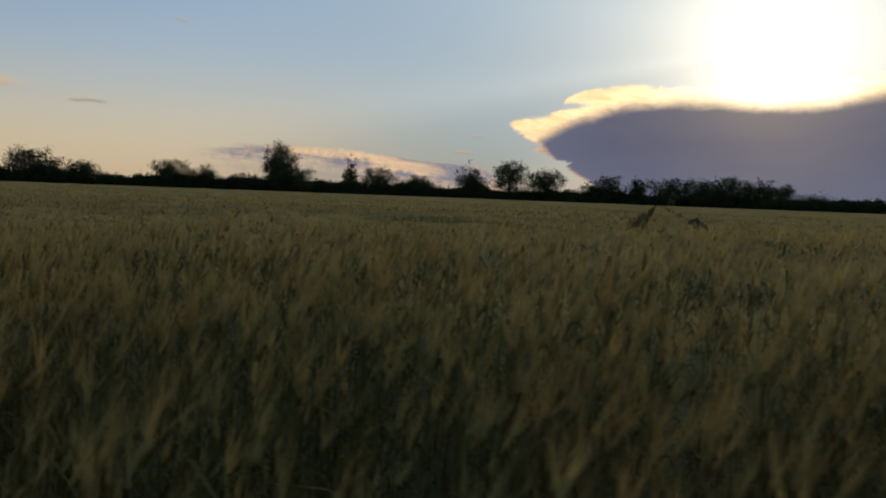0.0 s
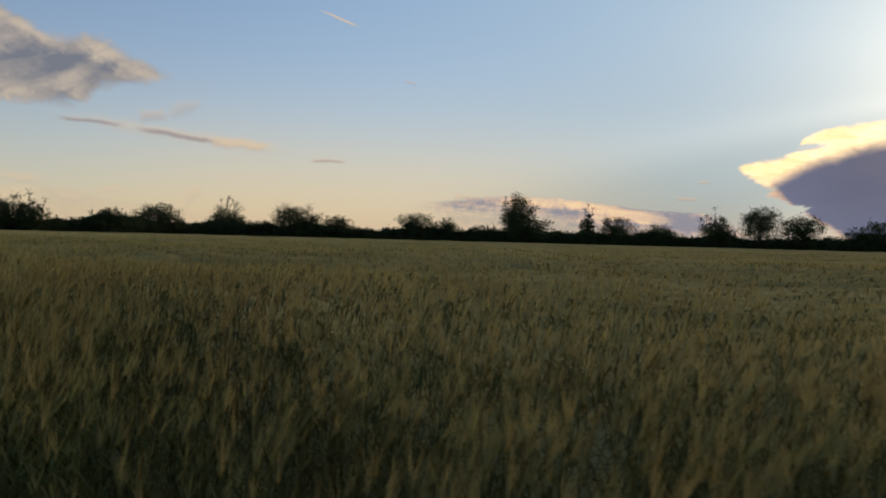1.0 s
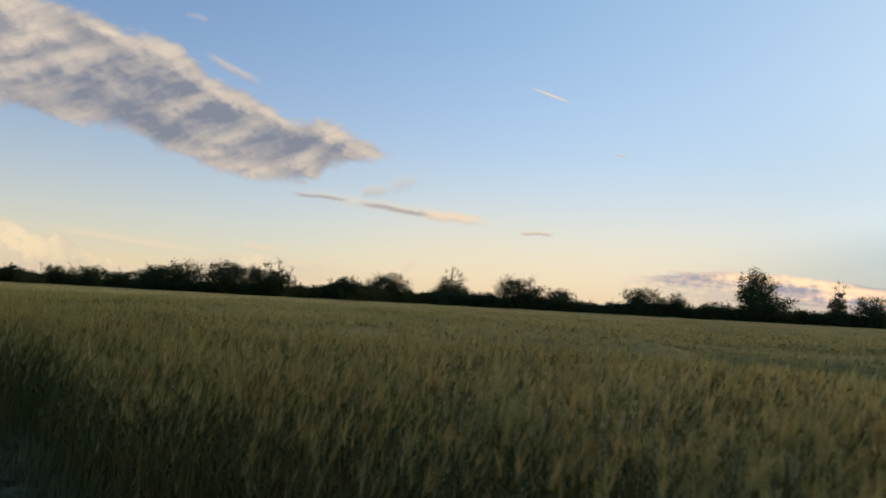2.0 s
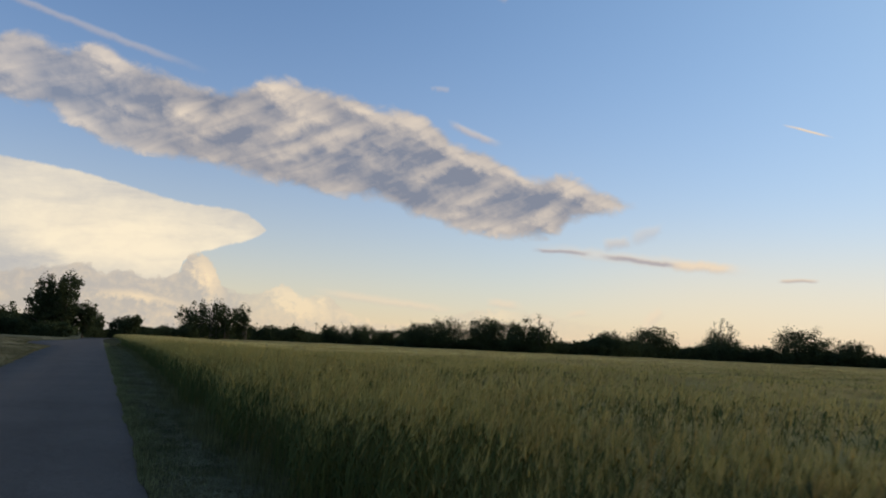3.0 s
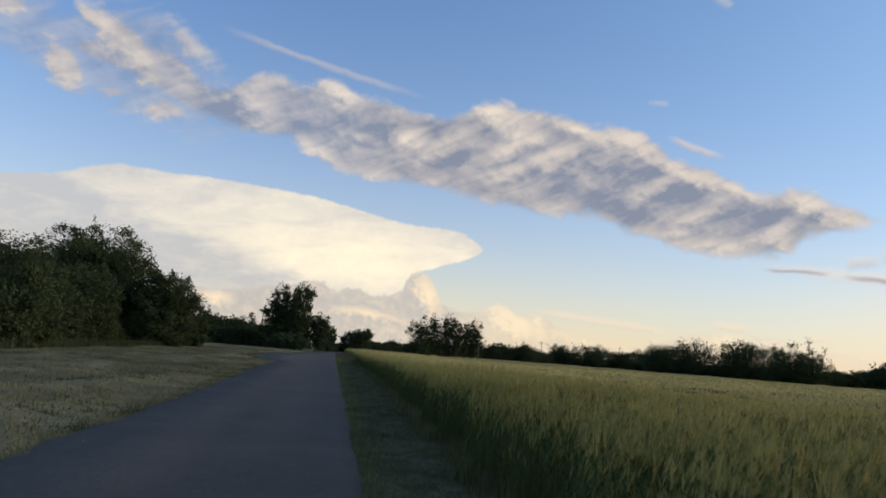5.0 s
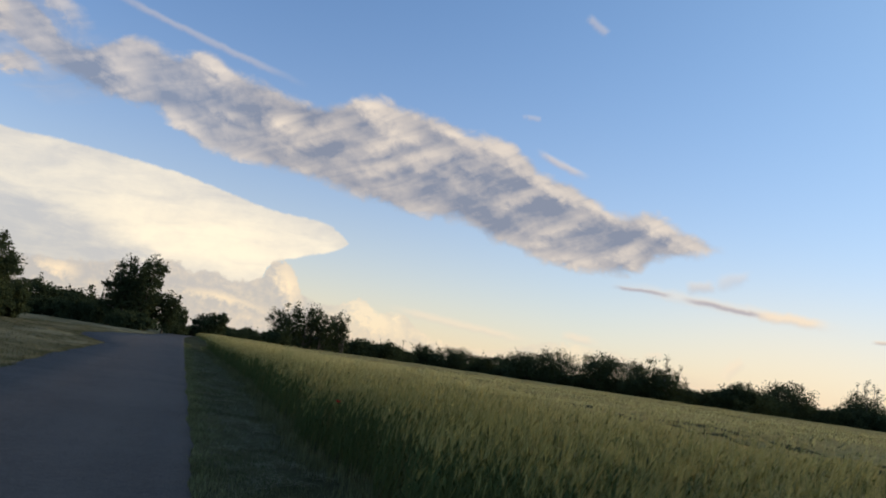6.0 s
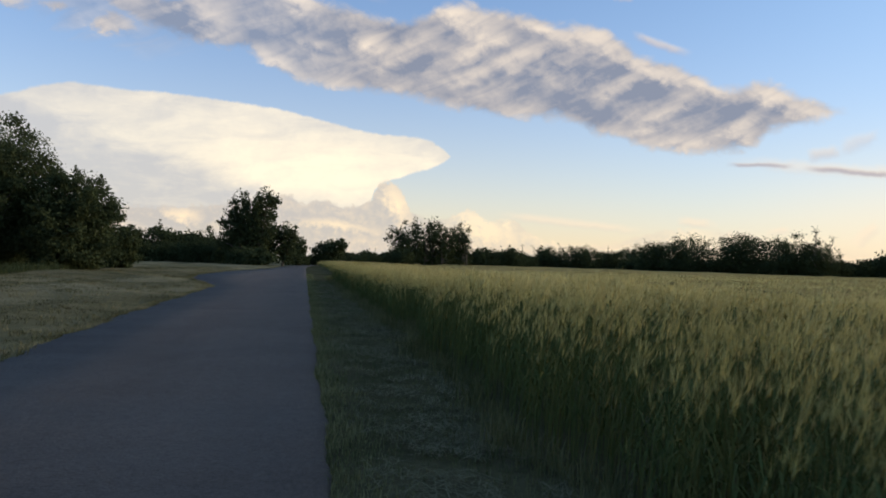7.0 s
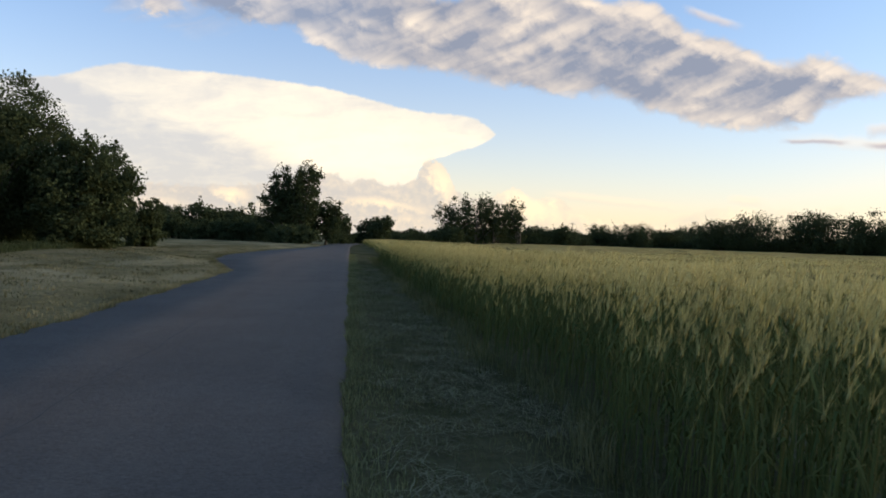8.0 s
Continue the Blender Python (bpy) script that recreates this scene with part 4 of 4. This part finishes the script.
def make_canopy_sheet():
    xs = np.concatenate([np.array([1.3, 1.7, 2.2]), np.arange(2.6, 8.5, 0.25), np.arange(8.5, 17.5, 0.16), np.geomspace(17.6, 340, 78)])
    vs = np.concatenate([np.arange(-140, -20, 5.0), np.arange(-20, -3, 0.5), np.arange(-3, 3, 0.07), np.arange(3, 130, 0.5), np.arange(130, 335, 2.5)])
    gx, gv = np.meshgrid(xs, vs, indexing="ij")
    gy = gv + LEAN * gx
    gx = gx + (wheat_edge(gy) + 0.1) * np.clip((6.5 - gx) / 4, 0, 1)
    rng = np.random.default_rng(5)
    far = np.clip((gx - 3.0) / 6, 0, 1)
    gz = 0.50 + 0.30 * far + swell(gx, gy) + rng.normal(size=gx.shape) * (0.012 + 0.02 * far)
    gz[0] = 0.0
    gz[1] = 0.22
    gz[2] = 0.40
    gz = np.where(in_track(gx, gy), gz - 0.4, gz)
    n, m = gx.shape
    k = (np.arange(n - 1)[:, None] * m + np.arange(m - 1))
    inside = (gx[:-1, :-1] < field_reach(gy[:-1, :-1])).ravel()
    k = k.ravel()[inside]
    pts = np.stack([gx.ravel(), gy.ravel(), gz.ravel()], 1)
    low = in_track(gx, gy)
    # track floors are soil; the wheat walls are painted the same, for shade
    worn = (low[:-1, :-1] | low[1:, 1:] | low[1:, :-1] | low[:-1, 1:]).ravel()[inside]
    me = tri_mesh("wheat_field", pts, np.stack([k, k + m, k + m + 1, k + 1], 1), [CANOPY, VERGE], worn, smooth=True)
    tagged(part("wheat_field", me), "wide field of ripening green-gold wheat", "wheat field", kind="stuff")


def scatter(rng, x0, x1, y0, y1, density):
    n = int((x1 - x0) * (y1 - y0) * density)
    return rng.uniform(x0, x1, n), rng.uniform(y0, y1, n)


def stalks(rng, off, y, full, scale):
    """Wheat stalks, off metres in from the field's edge: stem, leaves, ear and awns."""
    x = off + wheat_edge(y)
    tuft = bumps(x, y, 0.30, 1) * 0.6 + bumps(x, y, 0.85, 2) * 0.4
    keep = ~in_track(x, y) & (x < field_reach(y)) & (rng.uniform(0, 1, len(x)) < 0.08 + 1.55 * tuft)
    x, y, tuft = x[keep], y[keep], tuft[keep]
    n = len(x)
    wind = np.stack([0.20 + (bumps(x, y, 0.40, 5) - 0.5) * 0.4 + rng.normal(size=n) * 0.20, -0.32 + (bumps(x, y, 0.45, 6) - 0.5) * 0.45 + rng.normal(size=n) * 0.25], 1)
    h = 0.79 + swell(x, y) + (tuft - 0.5) * (0.17 if full else 0.15) + rng.normal(size=n) * (0.075 if full else 0.032)
    h *= 1.0 - np.clip(0.65 - off[keep], 0, 0.65) * rng.uniform(0, 1, n) ** 1.5 * 0.75
    base = np.stack([x, y, np.zeros(n) if full else h * (0.6 if scale < 1.65 else 0.8)], 1)
    tip = np.stack([x + wind[:, 0] * 0.14, y + wind[:, 1] * 0.14, h], 1)
    mid = base * 0.45 + tip * 0.55
    mid[:, :2] -= wind * 0.02
    turn = rng.uniform(0, np.pi, n)
    side = np.stack([np.cos(turn), np.sin(turn), np.zeros(n)], 1)
    across = np.stack([-np.sin(turn), np.cos(turn), np.zeros(n)], 1)
    pts, faces, kind = [], [], []
    total = 0

    def put(block, tris, which):
        nonlocal total
        m = block.shape[1]
        k = (np.arange(n) * m + total)[:, None, None]
        f = (k + np.array(tris)[None]).reshape(-1, 3)
        pts.append(block.reshape(-1, 3))
        faces.append(f)
        kind.append(np.full(len(f), which))
        total += n * m

    wide = 0.0035 * scale
    if full:
        put(np.stack([base - side * wide, base + side * wide, mid - side * wide, mid + side * wide, tip], 1), ((0, 1, 3), (0, 3, 2), (2, 3, 4)), 0)
    else:
        put(np.stack([base - side * wide * 1.6, base + side * wide * 1.6, tip], 1), ((0, 1, 2),), 0)
    for k in range(4 if full else 1):
        f = rng.uniform(0.25, 0.85, n)[:, None]
        root = base * (1 - f) + tip * f
        t = rng.uniform(0, 2 * np.pi, n)
        out = np.stack([np.cos(t), np.sin(t), np.zeros(n)], 1)
        edge = np.stack([-np.sin(t), np.cos(t), np.zeros(n)], 1) * (0.0052 * scale)
        run = rng.uniform(0.10, 0.24, n)[:, None]
        m1 = root + out * run * 0.45 + np.array([0, 0, 0.10])
        end = root + out * run + np.array([0, 0, 1.0]) * rng.uniform(-0.06, 0.12, n)[:, None]
        put(np.stack([root, m1 - edge, m1 + edge, end], 1), ((0, 1, 2), (1, 3, 2)), 0)
    d = np.stack([wind[:, 0] * 0.8, wind[:, 1] * 0.8, rng.uniform(0.85, 1.7, n)], 1)
    d /= np.linalg.norm(d, axis=1)[:, None]
    long = rng.uniform(0.06, 0.09, n)[:, None]
    fat = 0.0072 * scale
    a = tip + d * long * 0.4
    e = tip + d * long
    if full:
        put(np.stack([tip, a + side * fat, a + across * fat * 0.8, a - side * fat, a - across * fat * 0.8, e], 1),
            ((0, 1, 2), (0, 2, 3), (0, 3, 4), (0, 4, 1), (5, 2, 1), (5, 3, 2), (5, 4, 3), (5, 1, 4)), 1)
    else:
        put(np.stack([tip, a + side * fat, a + across * fat, a - side * fat * 0.8, e], 1), ((0, 1, 2), (0, 2, 3), (4, 2, 1), (4, 3, 2)), 1)
    for k in range(8 if full else 4):
        j = rng.normal(size=(n, 3)) * 0.22
        end = a + (d + j) * rng.uniform(0.08, 0.14, n)[:, None]
        thin = 0.0016 * scale
        put(np.stack([a - side * thin, a + side * thin, end], 1), ((0, 1, 2),), 1)
    return np.concatenate(pts), np.concatenate(faces), np.concatenate(kind)


def make_wheat():
    rng = np.random.default_rng(21)
    for x0, x1, y0, y1, density, full, scale, label in (
            (0.0, 1.1, -4, 62, 270, True, 1.0, "ripening wheat at the field's edge"),
            (0.0, 1.1, 62, 104, 150, True, 1.1, "ripening wheat at the field's edge"),
            (1.1, 3.4, -6, 100, 125, True, 1.25, "ripening wheat with green stems and pale ears"),
            (3.4, 9.0, -8, 90, 60, False, 1.6, "ripening wheat with pale nodding ears"),
            (0.0, 3.4, 100, 170, 34, False, 2.0, "ripening wheat further along the lane"),
            (9.0, 24.0, -14, 110, 27, False, 1.7, "ripening wheat with pale nodding ears"),
            (3.4, 9.0, 90, 170, 14, False, 2.6, "ripening wheat with pale nodding ears"),
            (24.0, 60.0, -22, 130, 6.0, False, 2.2, "ripening wheat further out in the field")):
        off, y = scatter(rng, x0, x1, y0, y1, density)
        pts, faces, kind = stalks(rng, off, y, full, scale)
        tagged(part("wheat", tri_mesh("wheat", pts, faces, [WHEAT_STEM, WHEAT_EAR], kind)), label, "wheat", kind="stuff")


# ---------------------------------------------------------------- grass
def blades(rng, x, y, z, tall, wide, lie=0.5):
    """One curved blade at each place."""
    n = len(x)
    t = rng.uniform(0, 2 * np.pi, n)
    out = np.stack([np.cos(t), np.sin(t), np.zeros(n)], 1)
    edge = np.stack([-np.sin(t), np.cos(t), np.zeros(n)], 1) * wide
    root = np.stack([x, y, np.zeros(n) + z], 1)
    h = tall * rng.uniform(0.4, 1.2, n)[:, None]
    bend = rng.uniform(0.1, 1.0, n)[:, None] * lie
    up = np.array([0, 0, 1.0])
    m = root + up * h * 0.6 + out * h * bend * 0.4
    e = root + up * h * (1.0 - bend * 0.45) + out * h * bend * 1.2
    pts = np.stack([root - edge, root + edge, m + edge * 0.7, m - edge * 0.7, e], 1).reshape(-1, 3)
    k = (np.arange(n) * 5)[:, None, None]
    return pts, (k + np.array(((0, 1, 2), (0, 2, 3), (3, 2, 4)))[None]).reshape(-1, 3)


def straws(rng, x, y, z, long, wide):
    n = len(x)
    t = rng.uniform(0, np.pi, n)
    way = np.stack([np.cos(t), np.sin(t), rng.normal(size=n) * 0.12], 1) * (long * rng.uniform(0.5, 1.2, n))[:, None]
    edge = np.stack([-np.sin(t), np.cos(t), np.zeros(n)], 1) * wide
    c = np.stack([x, y, z + rng.uniform(0, 0.04, n)], 1)
    sag = np.array([0, 0, 0.006])
    pts = np.stack([c - way / 2 - edge, c - way / 2 + edge, c + sag + edge, c + sag - edge, c + way / 2], 1).reshape(-1, 3)
    k = (np.arange(n) * 5)[:, None, None]
    return pts, (k + np.array(((0, 1, 2), (0, 2, 3), (3, 2, 4)))[None]).reshape(-1, 3)


def make_grass():
    rng = np.random.default_rng(33)
    # verge: short mown grass, thicker along the asphalt and at the wheat's foot
    y = rng.uniform(14, 100, 104000)
    f = rng.uniform(0, 1, len(y)) ** 1.0
    patch = np.sin(y * 1.7 + 5 * f) + np.sin(y * 0.53 + 9 * f) + rng.normal(size=len(y)) * 0.8
    keep = patch > -0.6
    y, f = y[keep], f[keep]
    x = road_side(y) + 0.02 + f * (wheat_edge(y) - road_side(y) + 0.1)
    p1 = blades(rng, x, y, 0.015, 0.085, 0.0028, 1.0)
    y = rng.uniform(14, 120, 34000)
    x = road_side(y) + ripple(y, 0.5, 0.45) + np.abs(rng.normal(size=len(y))) * 0.20 + 0.01
    tagged(part("grass", tri_mesh("grass", *blades(rng, x, y, 0.0, 0.10, 0.0035, 1.0), [EDGE_GRASS])), "pale taller grass along the asphalt's edge", "grass", kind="stuff")
    y = rng.uniform(14, 110, 17500)
    x = wheat_edge(y) - np.abs(rng.normal(size=len(y))) * 0.14
    p3 = blades(rng, x, y, 0.0, 0.26, 0.004, 0.7)
    tagged(part("grass", tri_mesh("grass", *merged([p1, p3]), [GRASS])), "short mown verge grass beside the wheat", "grass", kind="stuff")
    y = rng.uniform(14, 95, 64000)
    f = rng.beta(1.8, 1.5, len(y))
    y, f = (v[bumps(f * 1.4, y, 0.22, 51) + 0.6 * bumps(f * 1.4, y, 0.7, 52) > 0.72] for v in (y, f))
    x = road_side(y) + 0.15 + f * (wheat_edge(y) - road_side(y) - 0.2)
    tagged(part("hay", tri_mesh("hay", *straws(rng, x, y, 0.035, 0.20, 0.0026), [HAY])), "loose cut hay lying on the mown verge", "hay", kind="stuff")
    # meadow left of the lane
    y = 28 + rng.uniform(0, 1, 170000) ** 1.2 * 110
    x = left_edge_of_road(y) - 0.1 - rng.uniform(0, 1, len(y)) ** 1.4 * 16.0
    patch = bumps(x, y, 0.45, 11) + bumps(x, y * 0.5, 1.3, 12) + 0.7 * bumps(x, y, 4.0, 13) + rng.normal(size=len(y)) * 0.12
    thick = (patch > 1.3) & (rng.uniform(0, 1, len(y)) < (y - 26) / 10)
    x, y = x[thick], y[thick]
    p1 = blades(rng, x, y, lie_of_land(x, y) - 0.01, 0.06, 0.007, 1.4)
    y = rng.uniform(28, 160, 26000)
    x = left_edge_of_road(y) + ripple(y, 2.5, 1.0) - np.abs(rng.normal(size=len(y))) * 0.2 + 0.05
    p2 = blades(rng, x, y, -0.01, 0.10, 0.0045, 1.0)
    # uneven tufts left by the mower
    cy = 28 + rng.uniform(0, 1, 2400) ** 1.2 * 110
    cx = left_edge_of_road(cy) - 0.2 - rng.uniform(0, 1, len(cy)) ** 1.3 * 14.0
    big = rng.uniform(0.06, 0.24, len(cy))
    y = np.repeat(cy, 16) + rng.normal(size=len(cy) * 16) * np.repeat(big, 16) * 0.7
    x = np.repeat(cx, 16) + rng.normal(size=len(cy) * 16) * np.repeat(big, 16) * 1.3
    p3 = blades(rng, x, y, lie_of_land(x, y) - 0.01, 0.11, 0.008, 1.5)
    y = 28 + rng.uniform(0, 1, 110000) ** 1.2 * 110
    x = left_edge_of_road(y) - 0.3 - rng.uniform(0, 1, len(y)) ** 1.4 * 16.0
    lie = bumps(x, y * 0.6, 0.9, 15) + bumps(x, y, 3.0, 16) > 1.05 + np.clip(36 - y, 0, 8) * 0.1
    x, y = x[lie], y[lie]
    p4 = straws(rng, x, y, lie_of_land(x, y) + 0.03, 0.26, 0.004)
    tagged(part("meadow_grass", tri_mesh("meadow_grass", *merged([p1, p2, p3, p4]), [MEADOW])), "dry yellowish meadow grass beside the lane", "grass", kind="stuff")
    # rough tall grass at the thicket's foot
    y = rng.uniform(62, 124, 16000)
    x = np.interp(y, (62, 98, 112, 124), (-12.5, -14.6, -14.0, -14.0)) - np.abs(rng.normal(size=len(y))) * 1.6
    tagged(part("rough_grass", tri_mesh("rough_grass", *blades(rng, x, y, lie_of_land(x, y) - 0.05, 0.5, 0.012, 0.8), [LEAF_NEAR])), "tall rough grass at the thicket's foot", "grass", kind="stuff")


def make_weeds():
    """Dark grass heads standing above the wheat."""
    rng = np.random.default_rng(41)
    y = np.repeat(rng.uniform(-2, 95, 60), 4) + rng.normal(size=240) * 0.35
    off = np.repeat(rng.uniform(0.1, 5.0, 60), 4) + np.abs(rng.normal(size=240)) * 0.3
    x = wheat_edge(y) + off
    n = len(x)
    lean = rng.normal(size=(n, 2)) * 0.07
    top = 0.86 + rng.uniform(0, 0.14, n)
    root = np.stack([x, y, np.full(n, 0.3)], 1)
    tip = np.stack([x + lean[:, 0], y + lean[:, 1], top], 1)
    a = rng.uniform(0, np.pi, n)
    side = np.stack([np.cos(a), np.sin(a), np.zeros(n)], 1)
    stem = np.stack([root - side * 0.002, root + side * 0.002, tip], 1)
    end = tip + (tip - root) * 0.11
    mid = tip * 0.6 + end * 0.4
    across = np.stack([-np.sin(a), np.cos(a), np.zeros(n)], 1)
    head = np.stack([tip - (tip - root) * 0.03, mid + side * 0.006, mid - side * 0.003 + across * 0.005, mid - side * 0.003 - across * 0.005, end], 1)
    k = np.arange(n)[:, None, None]
    f1 = (k * 3 + np.array(((0, 1, 2),))[None]).reshape(-1, 3)
    f2 = (k * 5 + np.array(((0, 1, 2), (0, 2, 3), (0, 3, 1), (4, 2, 1), (4, 3, 2), (4, 1, 3)))[None]).reshape(-1, 3)
    pts, faces = merged([(stem.reshape(-1, 3), f1), (head.reshape(-1, 3), f2)])
    tagged(part("wild_grass", tri_mesh("wild_grass", pts, faces, [LEAF_NEAR])), "dark wild grass heads standing above the wheat", "grass", kind="stuff")


def make_poppies():
    """A few red poppies in the wheat."""
    for x, y, z in ((5.35, 39.9, 0.86), (5.9, 40.4, 0.84), (1.5, 57.4, 0.72)):
        thing = tagged(new("poppy"), "small red poppy growing among the wheat", "flower", "poppies in the wheat")
        thing.location = (x, y, 0)
        part("stem", tri_mesh("stem", *tube([(0, 0, -0.02), (0.01, 0.01, z * 0.6), (0, 0, z)], [0.002, 0.002, 0.0015], 4), [WHEAT_STEM]), thing)
        for k in range(4):
            a = math.pi / 2 * k
            d, e = Vector((math.cos(a), math.sin(a), 0)), Vector((-math.sin(a), math.cos(a), 0))
            c = Vector((0, 0, z))
            pts = [c, c + d * 0.022 - e * 0.022 + Vector((0, 0, 0.018)), c + d * 0.038 - e * 0.012 + Vector((0, 0, 0.028)), c + d * 0.038 + e * 0.012 + Vector((0, 0, 0.028)), c + d * 0.022 + e * 0.022 + Vector((0, 0, 0.018))]
            part("petal", tri_mesh("petal", np.array([tuple(q) for q in pts]), np.array(((0, 1, 2), (0, 2, 3), (0, 3, 4))), [POPPY]), thing, "thin red petal")


make_ground()
make_road()
make_verge()
make_canopy_sheet()
make_trees()
make_pole()
make_wheat()
make_grass()
make_weeds()
make_poppies()
